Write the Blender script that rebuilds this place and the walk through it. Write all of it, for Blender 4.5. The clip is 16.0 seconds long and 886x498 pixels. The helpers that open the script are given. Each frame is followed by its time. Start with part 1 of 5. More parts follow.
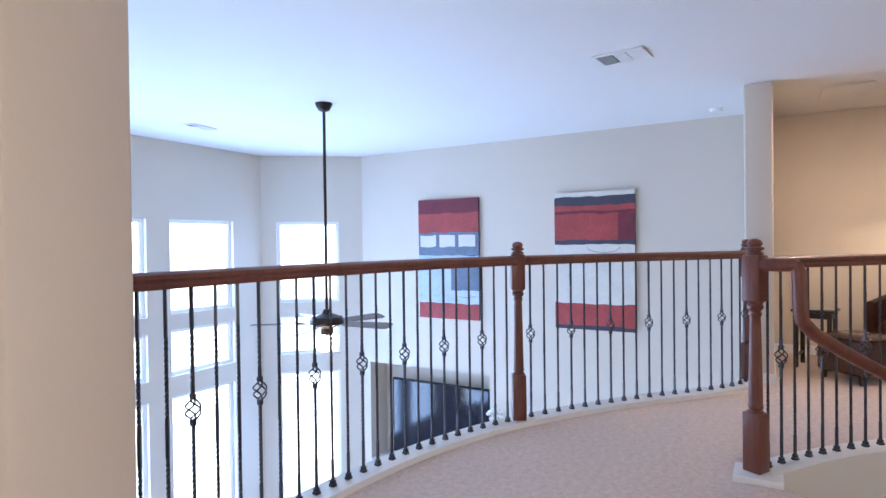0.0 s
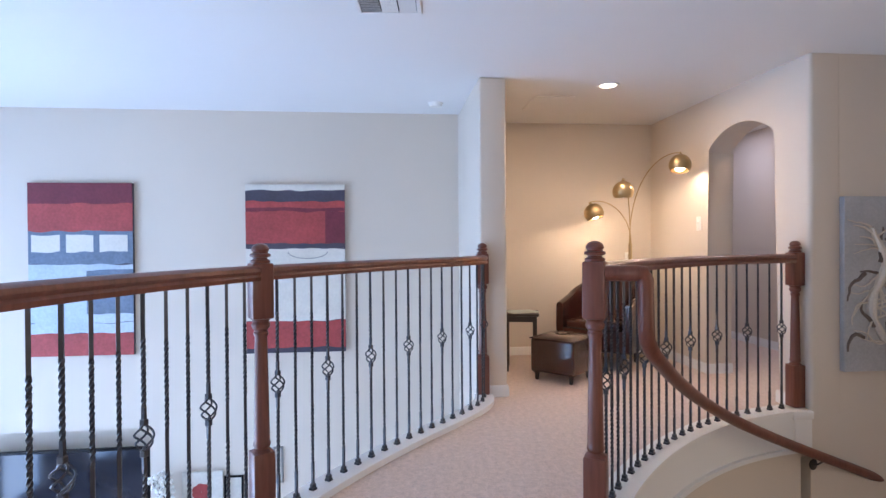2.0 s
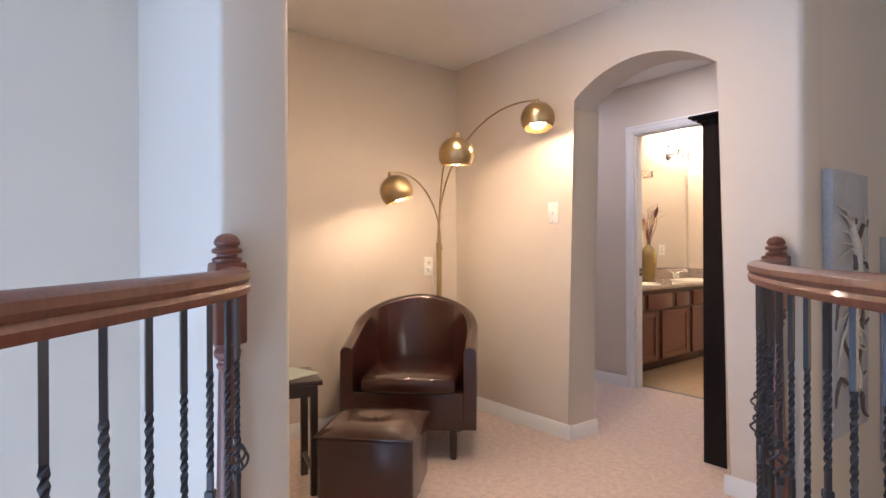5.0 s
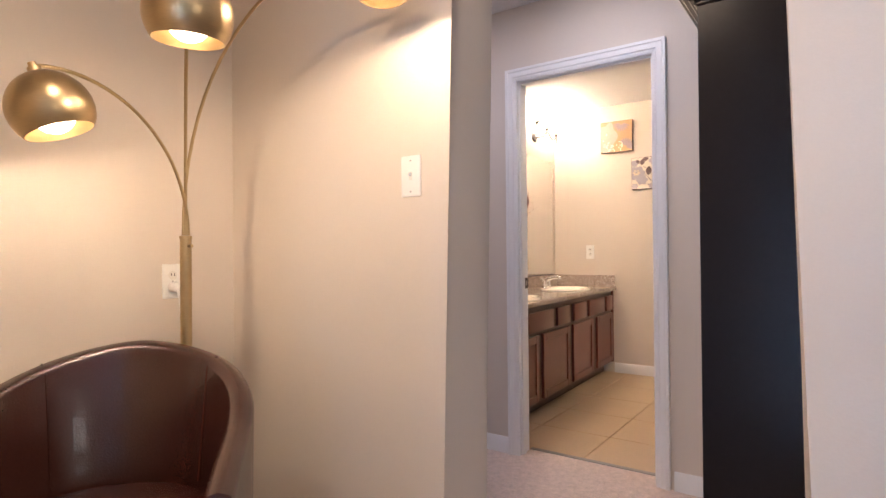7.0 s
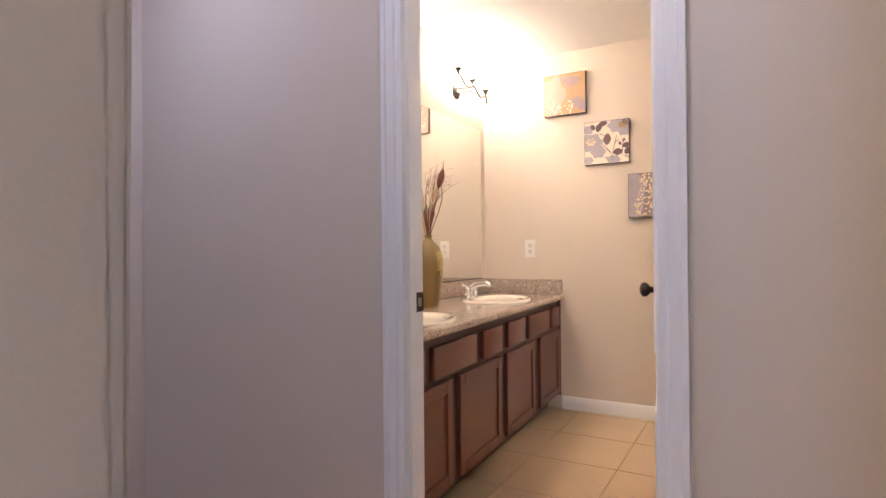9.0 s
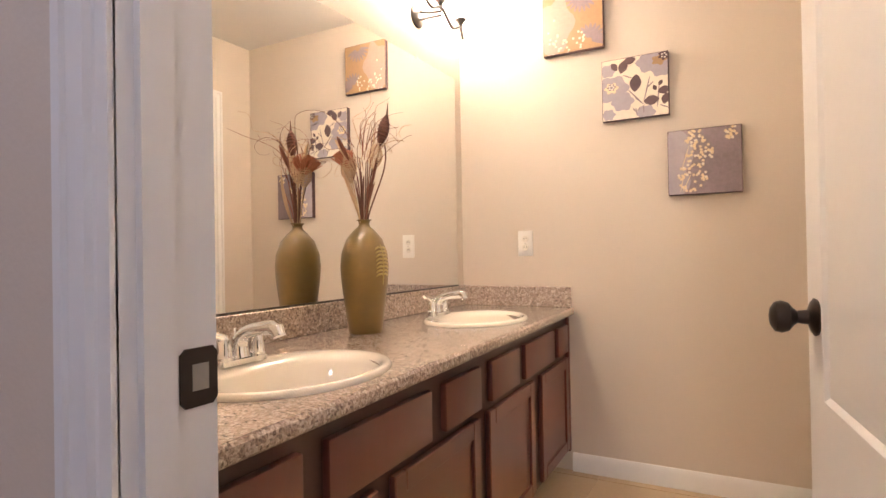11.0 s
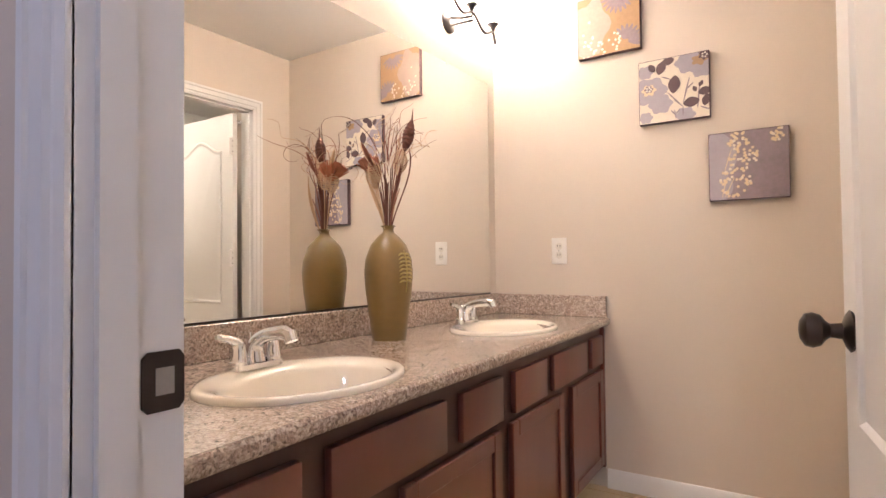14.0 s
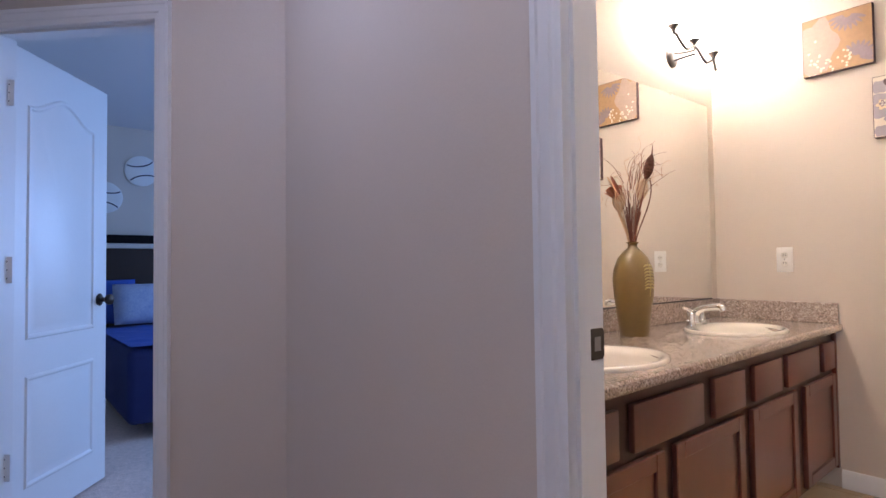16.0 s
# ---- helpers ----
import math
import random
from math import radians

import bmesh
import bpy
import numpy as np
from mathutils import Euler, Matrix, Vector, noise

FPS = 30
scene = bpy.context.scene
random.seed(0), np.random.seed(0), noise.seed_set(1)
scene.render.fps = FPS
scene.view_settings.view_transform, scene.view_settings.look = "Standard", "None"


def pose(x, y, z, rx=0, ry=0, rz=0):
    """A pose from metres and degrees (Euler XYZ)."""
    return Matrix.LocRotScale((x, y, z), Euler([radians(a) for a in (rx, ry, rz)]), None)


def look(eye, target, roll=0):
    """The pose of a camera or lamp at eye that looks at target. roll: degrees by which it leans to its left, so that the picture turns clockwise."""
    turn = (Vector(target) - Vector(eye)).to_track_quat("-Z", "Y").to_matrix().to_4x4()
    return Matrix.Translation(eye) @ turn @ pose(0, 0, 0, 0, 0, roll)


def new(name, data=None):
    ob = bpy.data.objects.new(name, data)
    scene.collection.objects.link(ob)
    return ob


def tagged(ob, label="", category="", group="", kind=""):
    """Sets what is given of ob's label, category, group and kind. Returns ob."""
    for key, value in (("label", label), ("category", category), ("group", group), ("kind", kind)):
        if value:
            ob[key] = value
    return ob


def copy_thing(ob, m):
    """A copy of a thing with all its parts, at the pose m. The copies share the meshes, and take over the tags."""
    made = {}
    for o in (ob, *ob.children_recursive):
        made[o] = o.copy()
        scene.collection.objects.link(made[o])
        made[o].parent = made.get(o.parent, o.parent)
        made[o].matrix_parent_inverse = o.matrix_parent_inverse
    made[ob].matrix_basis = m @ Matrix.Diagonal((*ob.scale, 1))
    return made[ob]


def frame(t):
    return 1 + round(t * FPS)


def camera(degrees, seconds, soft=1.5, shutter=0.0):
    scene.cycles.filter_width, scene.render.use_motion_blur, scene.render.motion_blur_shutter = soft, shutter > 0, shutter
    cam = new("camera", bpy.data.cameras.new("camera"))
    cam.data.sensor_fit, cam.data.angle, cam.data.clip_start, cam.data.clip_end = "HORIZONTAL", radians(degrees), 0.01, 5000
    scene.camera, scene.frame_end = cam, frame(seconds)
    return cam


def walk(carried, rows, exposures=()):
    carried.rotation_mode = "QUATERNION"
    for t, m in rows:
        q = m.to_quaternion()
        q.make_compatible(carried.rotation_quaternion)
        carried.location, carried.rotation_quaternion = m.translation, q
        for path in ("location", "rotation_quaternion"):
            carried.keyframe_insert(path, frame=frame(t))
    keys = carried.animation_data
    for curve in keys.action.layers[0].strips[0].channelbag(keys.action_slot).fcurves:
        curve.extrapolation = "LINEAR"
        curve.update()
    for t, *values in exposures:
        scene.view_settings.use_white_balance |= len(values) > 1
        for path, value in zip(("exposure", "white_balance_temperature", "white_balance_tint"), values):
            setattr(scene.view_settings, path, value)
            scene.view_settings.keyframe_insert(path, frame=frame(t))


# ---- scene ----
cam = camera(76.6, 16.0)
PATH = [
    (0, (6.397, -3.541, 1.211), (4.667, -4.544, 1.19), -0.7),
    (0.5, (6.182, -3.803, 1.203), (4.314, -4.519, 1.186), -0.6),
    (1, (5.966, -4.046, 1.202), (4.012, -4.473, 1.185), -0.6),
    (1.5, (5.692, -4.265, 1.202), (3.697, -4.404, 1.186), -0.4),
    (2, (5.371, -4.451, 1.203), (3.381, -4.248, 1.188), -0.4),
    (2.5, (4.983, -4.6, 1.204), (3.031, -4.164, 1.193), -0.3),
    (3, (4.554, -4.672, 1.207), (2.659, -4.033, 1.195), -0.5),
    (5.5, (2.302, -3.953, 1.152), (0.832, -2.597, 1.157), -0.3),
    (6, (1.963, -3.655, 1.139), (0.633, -2.161, 1.151), -0.5),
    (6.5, (1.701, -3.291, 1.142), (0.498, -1.693, 1.155), -0.5),
    (7, (1.48, -2.926, 1.139), (0.321, -1.296, 1.153), -0.5),
    (7.5, (1.294, -2.584, 1.13), (0.214, -0.9, 1.147), -0.6),
    (8, (1.191, -2.232, 1.116), (0.164, -0.516, 1.136), -0.6),
    (10.3, (0.621, -0.753, 1.135), (-0.337, 1.003, 1.136), -0.9),
    (10.5, (0.586, -0.645, 1.107), (-0.372, 1.111, 1.124), -1.0),
    (11, (0.515, -0.421, 1.087), (-0.447, 1.332, 1.105), -1.0),
    (11.5, (0.486, -0.254, 1.076), (-0.506, 1.482, 1.104), -1.0),
    (12, (0.481, -0.122, 1.068), (-0.598, 1.562, 1.104), -1.0),
    (12.5, (0.482, -0.069, 1.063), (-0.705, 1.54, 1.106), -0.9),
    (13, (0.501, -0.07, 1.064), (-0.738, 1.499, 1.11), -0.9),
    (13.5, (0.545, -0.16, 1.071), (-0.676, 1.423, 1.12), -0.7),
    (14, (0.565, -0.351, 1.081), (-0.539, 1.317, 1.13), -0.6),
    (14.5, (0.626, -0.594, 1.108), (-0.427, 1.106, 1.153), -0.8),
    (15, (0.704, -0.81, 1.115), (-0.36, 0.883, 1.167), -0.7),
    (15.5, (0.718, -0.957, 1.115), (-0.488, 0.637, 1.171), -0.8),
    (15.7, (0.707, -0.911, 1.102), (-0.625, 0.579, 1.171), -0.6),
    (15.8, (0.702, -0.925, 1.104), (-0.698, 0.502, 1.169), -0.4),
    (16, (0.683, -0.962, 1.119), (-0.875, 0.29, 1.182), -0.7),
]
walk(cam, [(t, look(eye, target, roll)) for t, eye, target, roll in PATH],
     [(0.0, 0.05, 6300, 10), (3.0, 0.05, 6550, 10), (5.5, 0.08, 6800, 10), (7.0, 0.05, 6500, 10), (8.0, 0.05, 6150, 10), (10.4, 0.08, 6400, 10), (12.0, 0.1, 6500, 10), (13.0, 0.08, 6100, 10), (13.5, 0.05, 5950, 10), (14.5, 0.0, 5750, 10), (15.0, -0.1, 5600, 10), (16.0, -0.15, 5700, 10)])

# ---- world, daylight, lamps ----
world = bpy.data.worlds.new("sky")
scene.world = world
world.use_nodes = True
wn = world.node_tree.nodes
sky = wn.new("ShaderNodeTexSky")
sky.sky_type, sky.sun_disc = "NISHITA", False
sky.sun_elevation, sky.sun_rotation = radians(48), radians(20)
wn["Background"].inputs[1].default_value = 0.15
world.node_tree.links.new(sky.outputs[0], wn["Background"].inputs[0])
sun = new("sun", bpy.data.lights.new("sun", "SUN"))
sun.data.energy, sun.data.angle, sun.data.color = 0.8, radians(12), (1.0, 0.97, 0.93)
sun.matrix_world = look((0, 0, 12), (0.5, -3, 0))


def lamp(name, kind, place, watts, colour, size=0.1, target=None, size_y=None):
    d = bpy.data.lights.new(name, kind)
    d.energy, d.color = watts, colour
    if kind == "AREA":
        d.size = size
        if size_y:
            d.shape, d.size_y = "RECTANGLE", size_y
    else:
        d.shadow_soft_size = size
    ob = new(name, d)
    ob.matrix_world = look(place, target) if target else Matrix.Translation(place)
    return ob


DAY, WARM, BATH = (0.31, 0.53, 1.0), (1.0, 0.75, 0.55), (1.0, 0.82, 0.655)
for k, x in enumerate((0.50, 1.76)):
    for z0, z1 in ((-2.6, -0.66), (-0.41, 0.17), (0.36, 1.55)):
        lamp("window_light", "AREA", (0.63 + x + 0.48, -10.0, (z0 + z1) / 2), 31 * (z1 - z0), DAY, 0.92, (0.63 + x + 0.48, 0, (z0 + z1) / 2), z1 - z0 - 0.05)
for z0, z1 in ((-2.6, -0.66), (-0.41, 0.17), (0.36, 1.55)):
    lamp("window_light", "AREA", (0.18, -9.46, (z0 + z1) / 2), 31 * (z1 - z0), DAY, 0.86, (1.75, -8.23, (z0 + z1) / 2), z1 - z0 - 0.05)
    lamp("window_light", "AREA", (4.72, -9.43, (z0 + z1) / 2), 31 * (z1 - z0), DAY, 0.86, (3.6, -7.73, (z0 + z1) / 2), z1 - z0 - 0.05)
lamp("bedroom_window_light", "AREA", (-3.0, 3.22, 1.45), 85, (0.30, 0.50, 1.0), 1.5, (-2.7, -1.0, 0.9), 1.4)
# Fill lamps added out of view, set in openings made for them.
lamp("entry_fill_light", "AREA", (7.70, -3.6, 1.35), 30, (1.0, 0.92, 0.88), 1.5, (0, -3.6, 1.0), 1.7)
lamp("stair_fill_light", "AREA", (4.6, 2.5, 0.6), 38, (1.0, 0.78, 0.58), 1.8, (3.2, -2, 0.4), 2.4)

# ---- materials ----


def mat(name, base, rough=0.6, metal=0.0, vary=0.06, scale=6.0, grain=90.0, bump=0.1, coat=0.0, stretch=(1, 1, 1), second=None, sheen=0.0):
    m = bpy.data.materials.new(name)
    m.use_nodes = True
    n, l = m.node_tree.nodes, m.node_tree.links
    b = n["Principled BSDF"]
    b.inputs["Roughness"].default_value, b.inputs["Metallic"].default_value = rough, metal
    b.inputs["Coat Weight"].default_value = coat
    b.inputs["Sheen Weight"].default_value = sheen
    co, mp = n.new("ShaderNodeTexCoord"), n.new("ShaderNodeMapping")
    mp.inputs["Scale"].default_value = stretch
    l.new(co.outputs["Object"], mp.inputs["Vector"])
    big, small = n.new("ShaderNodeTexNoise"), n.new("ShaderNodeTexNoise")
    big.inputs["Scale"].default_value, small.inputs["Scale"].default_value = scale, grain
    big.inputs["Detail"].default_value, small.inputs["Detail"].default_value = 4, 3
    for t in (big, small):
        l.new(mp.outputs[0], t.inputs["Vector"])
    mix = n.new("ShaderNodeMix")
    mix.data_type = "RGBA"
    dark = tuple(c * (1 - 2 * vary) for c in base) if second is None else second
    light = tuple(min(1, c * (1 + 2 * vary)) for c in base) if second is None else base
    mix.inputs["A"].default_value, mix.inputs["B"].default_value = (*dark, 1), (*light, 1)
    add = n.new("ShaderNodeMath")
    add.operation = "MULTIPLY_ADD"
    add.inputs[1].default_value = 0.5
    half = n.new("ShaderNodeMath")
    half.operation = "MULTIPLY"
    half.inputs[1].default_value = 0.5
    l.new(big.outputs["Fac"], half.inputs[0])
    l.new(small.outputs["Fac"], add.inputs[0])
    l.new(half.outputs[0], add.inputs[2])
    l.new(add.outputs[0], mix.inputs["Factor"])
    l.new(mix.outputs["Result"], b.inputs["Base Color"])
    if bump:
        bp = n.new("ShaderNodeBump")
        bp.inputs["Strength"].default_value, bp.inputs["Distance"].default_value = bump, 0.004
        l.new(small.outputs["Fac"], bp.inputs["Height"])
        l.new(bp.outputs[0], b.inputs["Normal"])
    return m


def glow(name, colour, strength):
    m = bpy.data.materials.new(name)
    m.use_nodes = True
    b = m.node_tree.nodes["Principled BSDF"]
    b.inputs["Base Color"].default_value = (*colour, 1)
    b.inputs["Emission Color"].default_value = (*colour, 1)
    b.inputs["Emission Strength"].default_value = strength
    return m


WALL = mat("wall_paint", (0.66, 0.58, 0.49), 0.75, vary=0.02, scale=2.0, grain=140, bump=0.12)
CEIL = mat("ceiling_paint", (0.80, 0.79, 0.77), 0.85, vary=0.015, scale=1.5, grain=120, bump=0.15)
TRIM = mat("white_trim", (0.80, 0.79, 0.77), 0.35, vary=0.015, scale=3, grain=60, bump=0.03)
CARPET = mat("carpet", (1.0, 0.80, 0.69), 0.95, vary=0.2, scale=30, grain=100, bump=1.0, sheen=0.3, second=(0.26, 0.185, 0.145))
WOOD = mat("cherry_wood", (0.27, 0.085, 0.052), 0.40, vary=0.25, scale=9, grain=75, bump=0.14, coat=0.12, stretch=(1, 1, 0.07), second=(0.030, 0.008, 0.005))
IRON = mat("wrought_iron", (0.055, 0.053, 0.058), 0.36, metal=0.6, vary=0.1, bump=0.1)
LEATHER = mat("brown_leather", (0.060, 0.020, 0.0145), 0.21, vary=0.2, scale=4, grain=200, bump=0.22, coat=0.35, second=(0.027, 0.0085, 0.0065))
DARKWOOD = mat("espresso_wood", (0.03, 0.018, 0.014), 0.35, vary=0.2, grain=50, bump=0.05, stretch=(1, 1, 0.2))
BLACKPAINT = mat("black_laminate", (0.010, 0.008, 0.009), 0.26, vary=0.15, grain=80, bump=0.03)
BLACKPAINT.node_tree.nodes["Principled BSDF"].inputs["Specular IOR Level"].default_value = 0.16
BRASS = mat("brushed_brass", (0.52, 0.385, 0.21), 0.33, metal=1.0, vary=0.08, grain=60, bump=0.06, stretch=(1, 1, 8))
BULB = glow("lamp_bulb", (1.0, 0.92, 0.80), 14.0)
DOWN = glow("downlight_lens", (1.0, 0.9, 0.75), 10.0)
PLATE = mat("plate_plastic", (0.82, 0.80, 0.75), 0.35, vary=0.01, bump=0.0)
CABINET = mat("cabinet_cherry", (0.148, 0.040, 0.026), 0.32, vary=0.15, scale=3, grain=30, bump=0.04, coat=0.3, stretch=(1, 1, 0.2), second=(0.10, 0.031, 0.020))
CABSHADE = mat("cabinet_frame_shaded", (0.055, 0.02, 0.014), 0.4, vary=0.15, grain=30, bump=0.04)
PORCELAIN = mat("porcelain", (0.86, 0.80, 0.70), 0.08, vary=0.005, bump=0.0, coat=0.6)
CHROME = mat("chrome", (0.82, 0.82, 0.83), 0.06, metal=1.0, vary=0.01, bump=0.0)
BRONZE = mat("oil_rubbed_bronze", (0.045, 0.034, 0.028), 0.33, metal=0.7, vary=0.1, bump=0.05)
STEEL = mat("brushed_pewter", (0.30, 0.29, 0.28), 0.38, metal=0.9, vary=0.08, bump=0.05)
TILE = mat("floor_tile", (0.50, 0.365, 0.225), 0.38, vary=0.07, scale=4, grain=50, bump=0.06)
GROUT = mat("grout", (0.50, 0.38, 0.25), 0.9, vary=0.06, bump=0.2)
CERAMIC = mat("olive_vase_glaze", (0.20, 0.130, 0.036), 0.36, vary=0.08, scale=4, grain=40, bump=0.02, coat=0.4)
REDSTEM = mat("dark_red_stem", (0.13, 0.045, 0.03), 0.75, vary=0.2, grain=80, bump=0.3)
RUST = mat("dried_red_stem", (0.25, 0.095, 0.06), 0.8, vary=0.2, grain=80, bump=0.3)
STRAW = mat("dried_straw", (0.55, 0.39, 0.25), 0.8, vary=0.2, grain=80, bump=0.3)
SCREEN = mat("television_screen", (0.010, 0.012, 0.022), 0.08, vary=0.02, bump=0.0)
RED = mat("red_paint", (0.36, 0.052, 0.05), 0.6, vary=0.35, scale=6, grain=40, bump=0.3)
NAVY = mat("dark_paint", (0.055, 0.048, 0.07), 0.6, vary=0.3, scale=6, grain=40, bump=0.3)
MAROON = mat("maroon_paint", (0.16, 0.02, 0.035), 0.6, vary=0.3, scale=6, grain=40, bump=0.3)
CREAM = mat("cream_paint", (0.66, 0.62, 0.55), 0.6, vary=0.1, scale=6, grain=40, bump=0.3)
SLATE = mat("slate_blue_paint", (0.13, 0.17, 0.235), 0.6, vary=0.3, scale=7, grain=40, bump=0.3)
SKYBLUE = mat("pale_blue_paint", (0.44, 0.52, 0.60), 0.6, vary=0.2, scale=5, grain=40, bump=0.3)


def glass(name, tint=(1, 1, 1), rough=0.0):
    m = bpy.data.materials.new(name)
    m.use_nodes = True
    b = m.node_tree.nodes["Principled BSDF"]
    b.inputs["Base Color"].default_value = (*tint, 1)
    b.inputs["Roughness"].default_value, b.inputs["Transmission Weight"].default_value = rough, 1.0
    b.inputs["IOR"].default_value = 1.45
    return m


GLASS = glass("window_glass")
MIRROR = mat("mirror_silver", (0.90, 0.90, 0.88), 0.0, metal=1.0, vary=0.0, bump=0.0)
for _n in [x for x in MIRROR.node_tree.nodes if x.type == "TEX_NOISE"]:
    MIRROR.node_tree.nodes.remove(_n)


def granite():
    m = bpy.data.materials.new("speckled_granite")
    m.use_nodes = True
    n, l = m.node_tree.nodes, m.node_tree.links
    b = n["Principled BSDF"]
    b.inputs["Roughness"].default_value = 0.16
    b.inputs["Coat Weight"].default_value = 0.3
    co = n.new("ShaderNodeTexCoord")
    v1, v2, big = n.new("ShaderNodeTexVoronoi"), n.new("ShaderNodeTexVoronoi"), n.new("ShaderNodeTexNoise")
    v1.inputs["Scale"].default_value, v2.inputs["Scale"].default_value, big.inputs["Scale"].default_value = 165, 340, 55
    big.inputs["Detail"].default_value = 5
    for t in (v1, v2, big):
        l.new(co.outputs["Object"], t.inputs["Vector"])
    sep = n.new("ShaderNodeSeparateColor")
    l.new(v1.outputs["Color"], sep.inputs[0])
    r1 = n.new("ShaderNodeValToRGB")
    r1.color_ramp.interpolation = "CONSTANT"
    stops = [(0.0, (0.08, 0.05, 0.042, 1)), (0.12, (0.32, 0.235, 0.19, 1)), (0.40, (0.52, 0.42, 0.35, 1)), (0.68, (0.22, 0.15, 0.13, 1)), (0.82, (0.74, 0.65, 0.56, 1))]
    r1.color_ramp.elements[0].position, r1.color_ramp.elements[0].color = stops[0]
    r1.color_ramp.elements[1].position, r1.color_ramp.elements[1].color = stops[1]
    for p, c in stops[2:]:
        r1.color_ramp.elements.new(p).color = c
    l.new(sep.outputs[0], r1.inputs[0])
    sep2 = n.new("ShaderNodeSeparateColor")
    l.new(v2.outputs["Color"], sep2.inputs[0])
    r2 = n.new("ShaderNodeValToRGB")
    r2.color_ramp.elements[0].color, r2.color_ramp.elements[1].color = (0.19, 0.135, 0.11, 1), (0.66, 0.57, 0.49, 1)
    l.new(sep2.outputs[1], r2.inputs[0])
    mix = n.new("ShaderNodeMix")
    mix.data_type = "RGBA"
    l.new(big.outputs["Fac"], mix.inputs["Factor"])
    l.new(r1.outputs[0], mix.inputs["A"])
    l.new(r2.outputs[0], mix.inputs["B"])
    l.new(mix.outputs["Result"], b.inputs["Base Color"])
    return m


GRANITE = granite()
BACKDROP = glow("bright_overcast_distance", (0.86, 0.94, 1.0), 3.2)

# ---- mesh helpers ----


def finish(name, bm, material, smooth=0.6):
    bmesh.ops.recalc_face_normals(bm, faces=bm.faces)
    me = bpy.data.meshes.new(name)
    bm.to_mesh(me)
    bm.free()
    for m in material if isinstance(material, (list, tuple)) else [material]:
        me.materials.append(m)
    if smooth:
        me.polygons.foreach_set("use_smooth", [True] * len(me.polygons))
        me.set_sharp_from_angle(angle=smooth)
    return me


def part(name, bm, material, parent, label="", smooth=0.6):
    ob = new(name, finish(name, bm, material, smooth))
    ob.parent = parent
    if label:
        ob["label"] = label
    return ob


def thing(name, label, category, place=(0, 0, 0), turn=0, group=""):
    ob = new(name)
    ob.matrix_world = pose(*place, 0, 0, turn)
    return tagged(ob, label, category, group)


def solid(name, bm, material, label, category, group="", kind="", smooth=0.6):
    return tagged(new(name, finish(name, bm, material, smooth)), label, category, group, kind)


def box(bm, a, b, bevel=0.0, seg=2, m=None):
    size = [max(1e-4, abs(q - p)) for p, q in zip(a, b)]
    mid = [(p + q) / 2 for p, q in zip(a, b)]
    got = bmesh.ops.create_cube(bm, size=1.0, matrix=(m or Matrix()) @ Matrix.Translation(mid) @ Matrix.Diagonal((*size, 1)))
    if bevel:
        edges = list({e for v in got["verts"] for e in v.link_edges})
        bmesh.ops.bevel(bm, geom=edges, offset=bevel, segments=seg, affect="EDGES", profile=0.5)
    return bm


def boxes(*items, bevel=0.0, seg=2):
    bm = bmesh.new()
    for a, b in items:
        box(bm, a, b, bevel, seg)
    return bm


def lathe(profile, seg=24, bm=None, m=None, closed=True):
    """Turned shape round z from rows of (radius, height)."""
    bm = bm or bmesh.new()
    m = m or Matrix()
    rings = []
    for r, z in profile:
        rings.append([bm.verts.new(m @ Vector((max(r, 1e-4) * math.cos(a), max(r, 1e-4) * math.sin(a), z)))
                      for a in (2 * math.pi * k / seg for k in range(seg))])
    for p, q in zip(rings, rings[1:]):
        for k in range(seg):
            bm.faces.new((p[k], p[(k + 1) % seg], q[(k + 1) % seg], q[k]))
    if closed:
        bm.faces.new(rings[0][::-1])
        bm.faces.new(rings[-1])
    return bm


def tube(points, radius, seg=8, bm=None, shape=None, cap=True):
    """A bar along points; radius a number or one per point; shape: outline in (side, up) instead of a circle."""
    bm = bm or bmesh.new()
    pts = [Vector(p) for p in points]
    rings = []
    up = None
    for k, p in enumerate(pts):
        d = (pts[min(k + 1, len(pts) - 1)] - pts[max(k - 1, 0)]).normalized()
        if shape:
            side = d.cross(Vector((0, 0, 1)))
            if side.length < 0.2 and up is not None:
                side = side0
            side0 = side = side.normalized()
            up = side.cross(d).normalized()
            outline = shape
        else:
            if up is None:
                up = d.orthogonal().normalized()
            up = (up - d * up.dot(d)).normalized()
            side = d.cross(up)
            r = radius[k] if isinstance(radius, (list, tuple)) else radius
            outline = [(r * math.cos(2 * math.pi * j / seg), r * math.sin(2 * math.pi * j / seg)) for j in range(seg)]
        rings.append([bm.verts.new(p + side * a + up * b) for a, b in outline])
    n = len(rings[0])
    for p, q in zip(rings, rings[1:]):
        for k in range(n):
            bm.faces.new((p[k], p[(k + 1) % n], q[(k + 1) % n], q[k]))
    if cap:
        bm.faces.new(rings[0][::-1])
        bm.faces.new(rings[-1])
    return bm


def prism(outline, z0, z1, bm=None):
    """An upright slab from a plan outline."""
    bm = bm or bmesh.new()
    lo = [bm.verts.new((x, y, z0)) for x, y in outline]
    hi = [bm.verts.new((x, y, z1)) for x, y in outline]
    n = len(lo)
    bm.faces.new(lo[::-1])
    bm.faces.new(hi)
    for k in range(n):
        bm.faces.new((lo[k], lo[(k + 1) % n], hi[(k + 1) % n], hi[k]))
    return bm


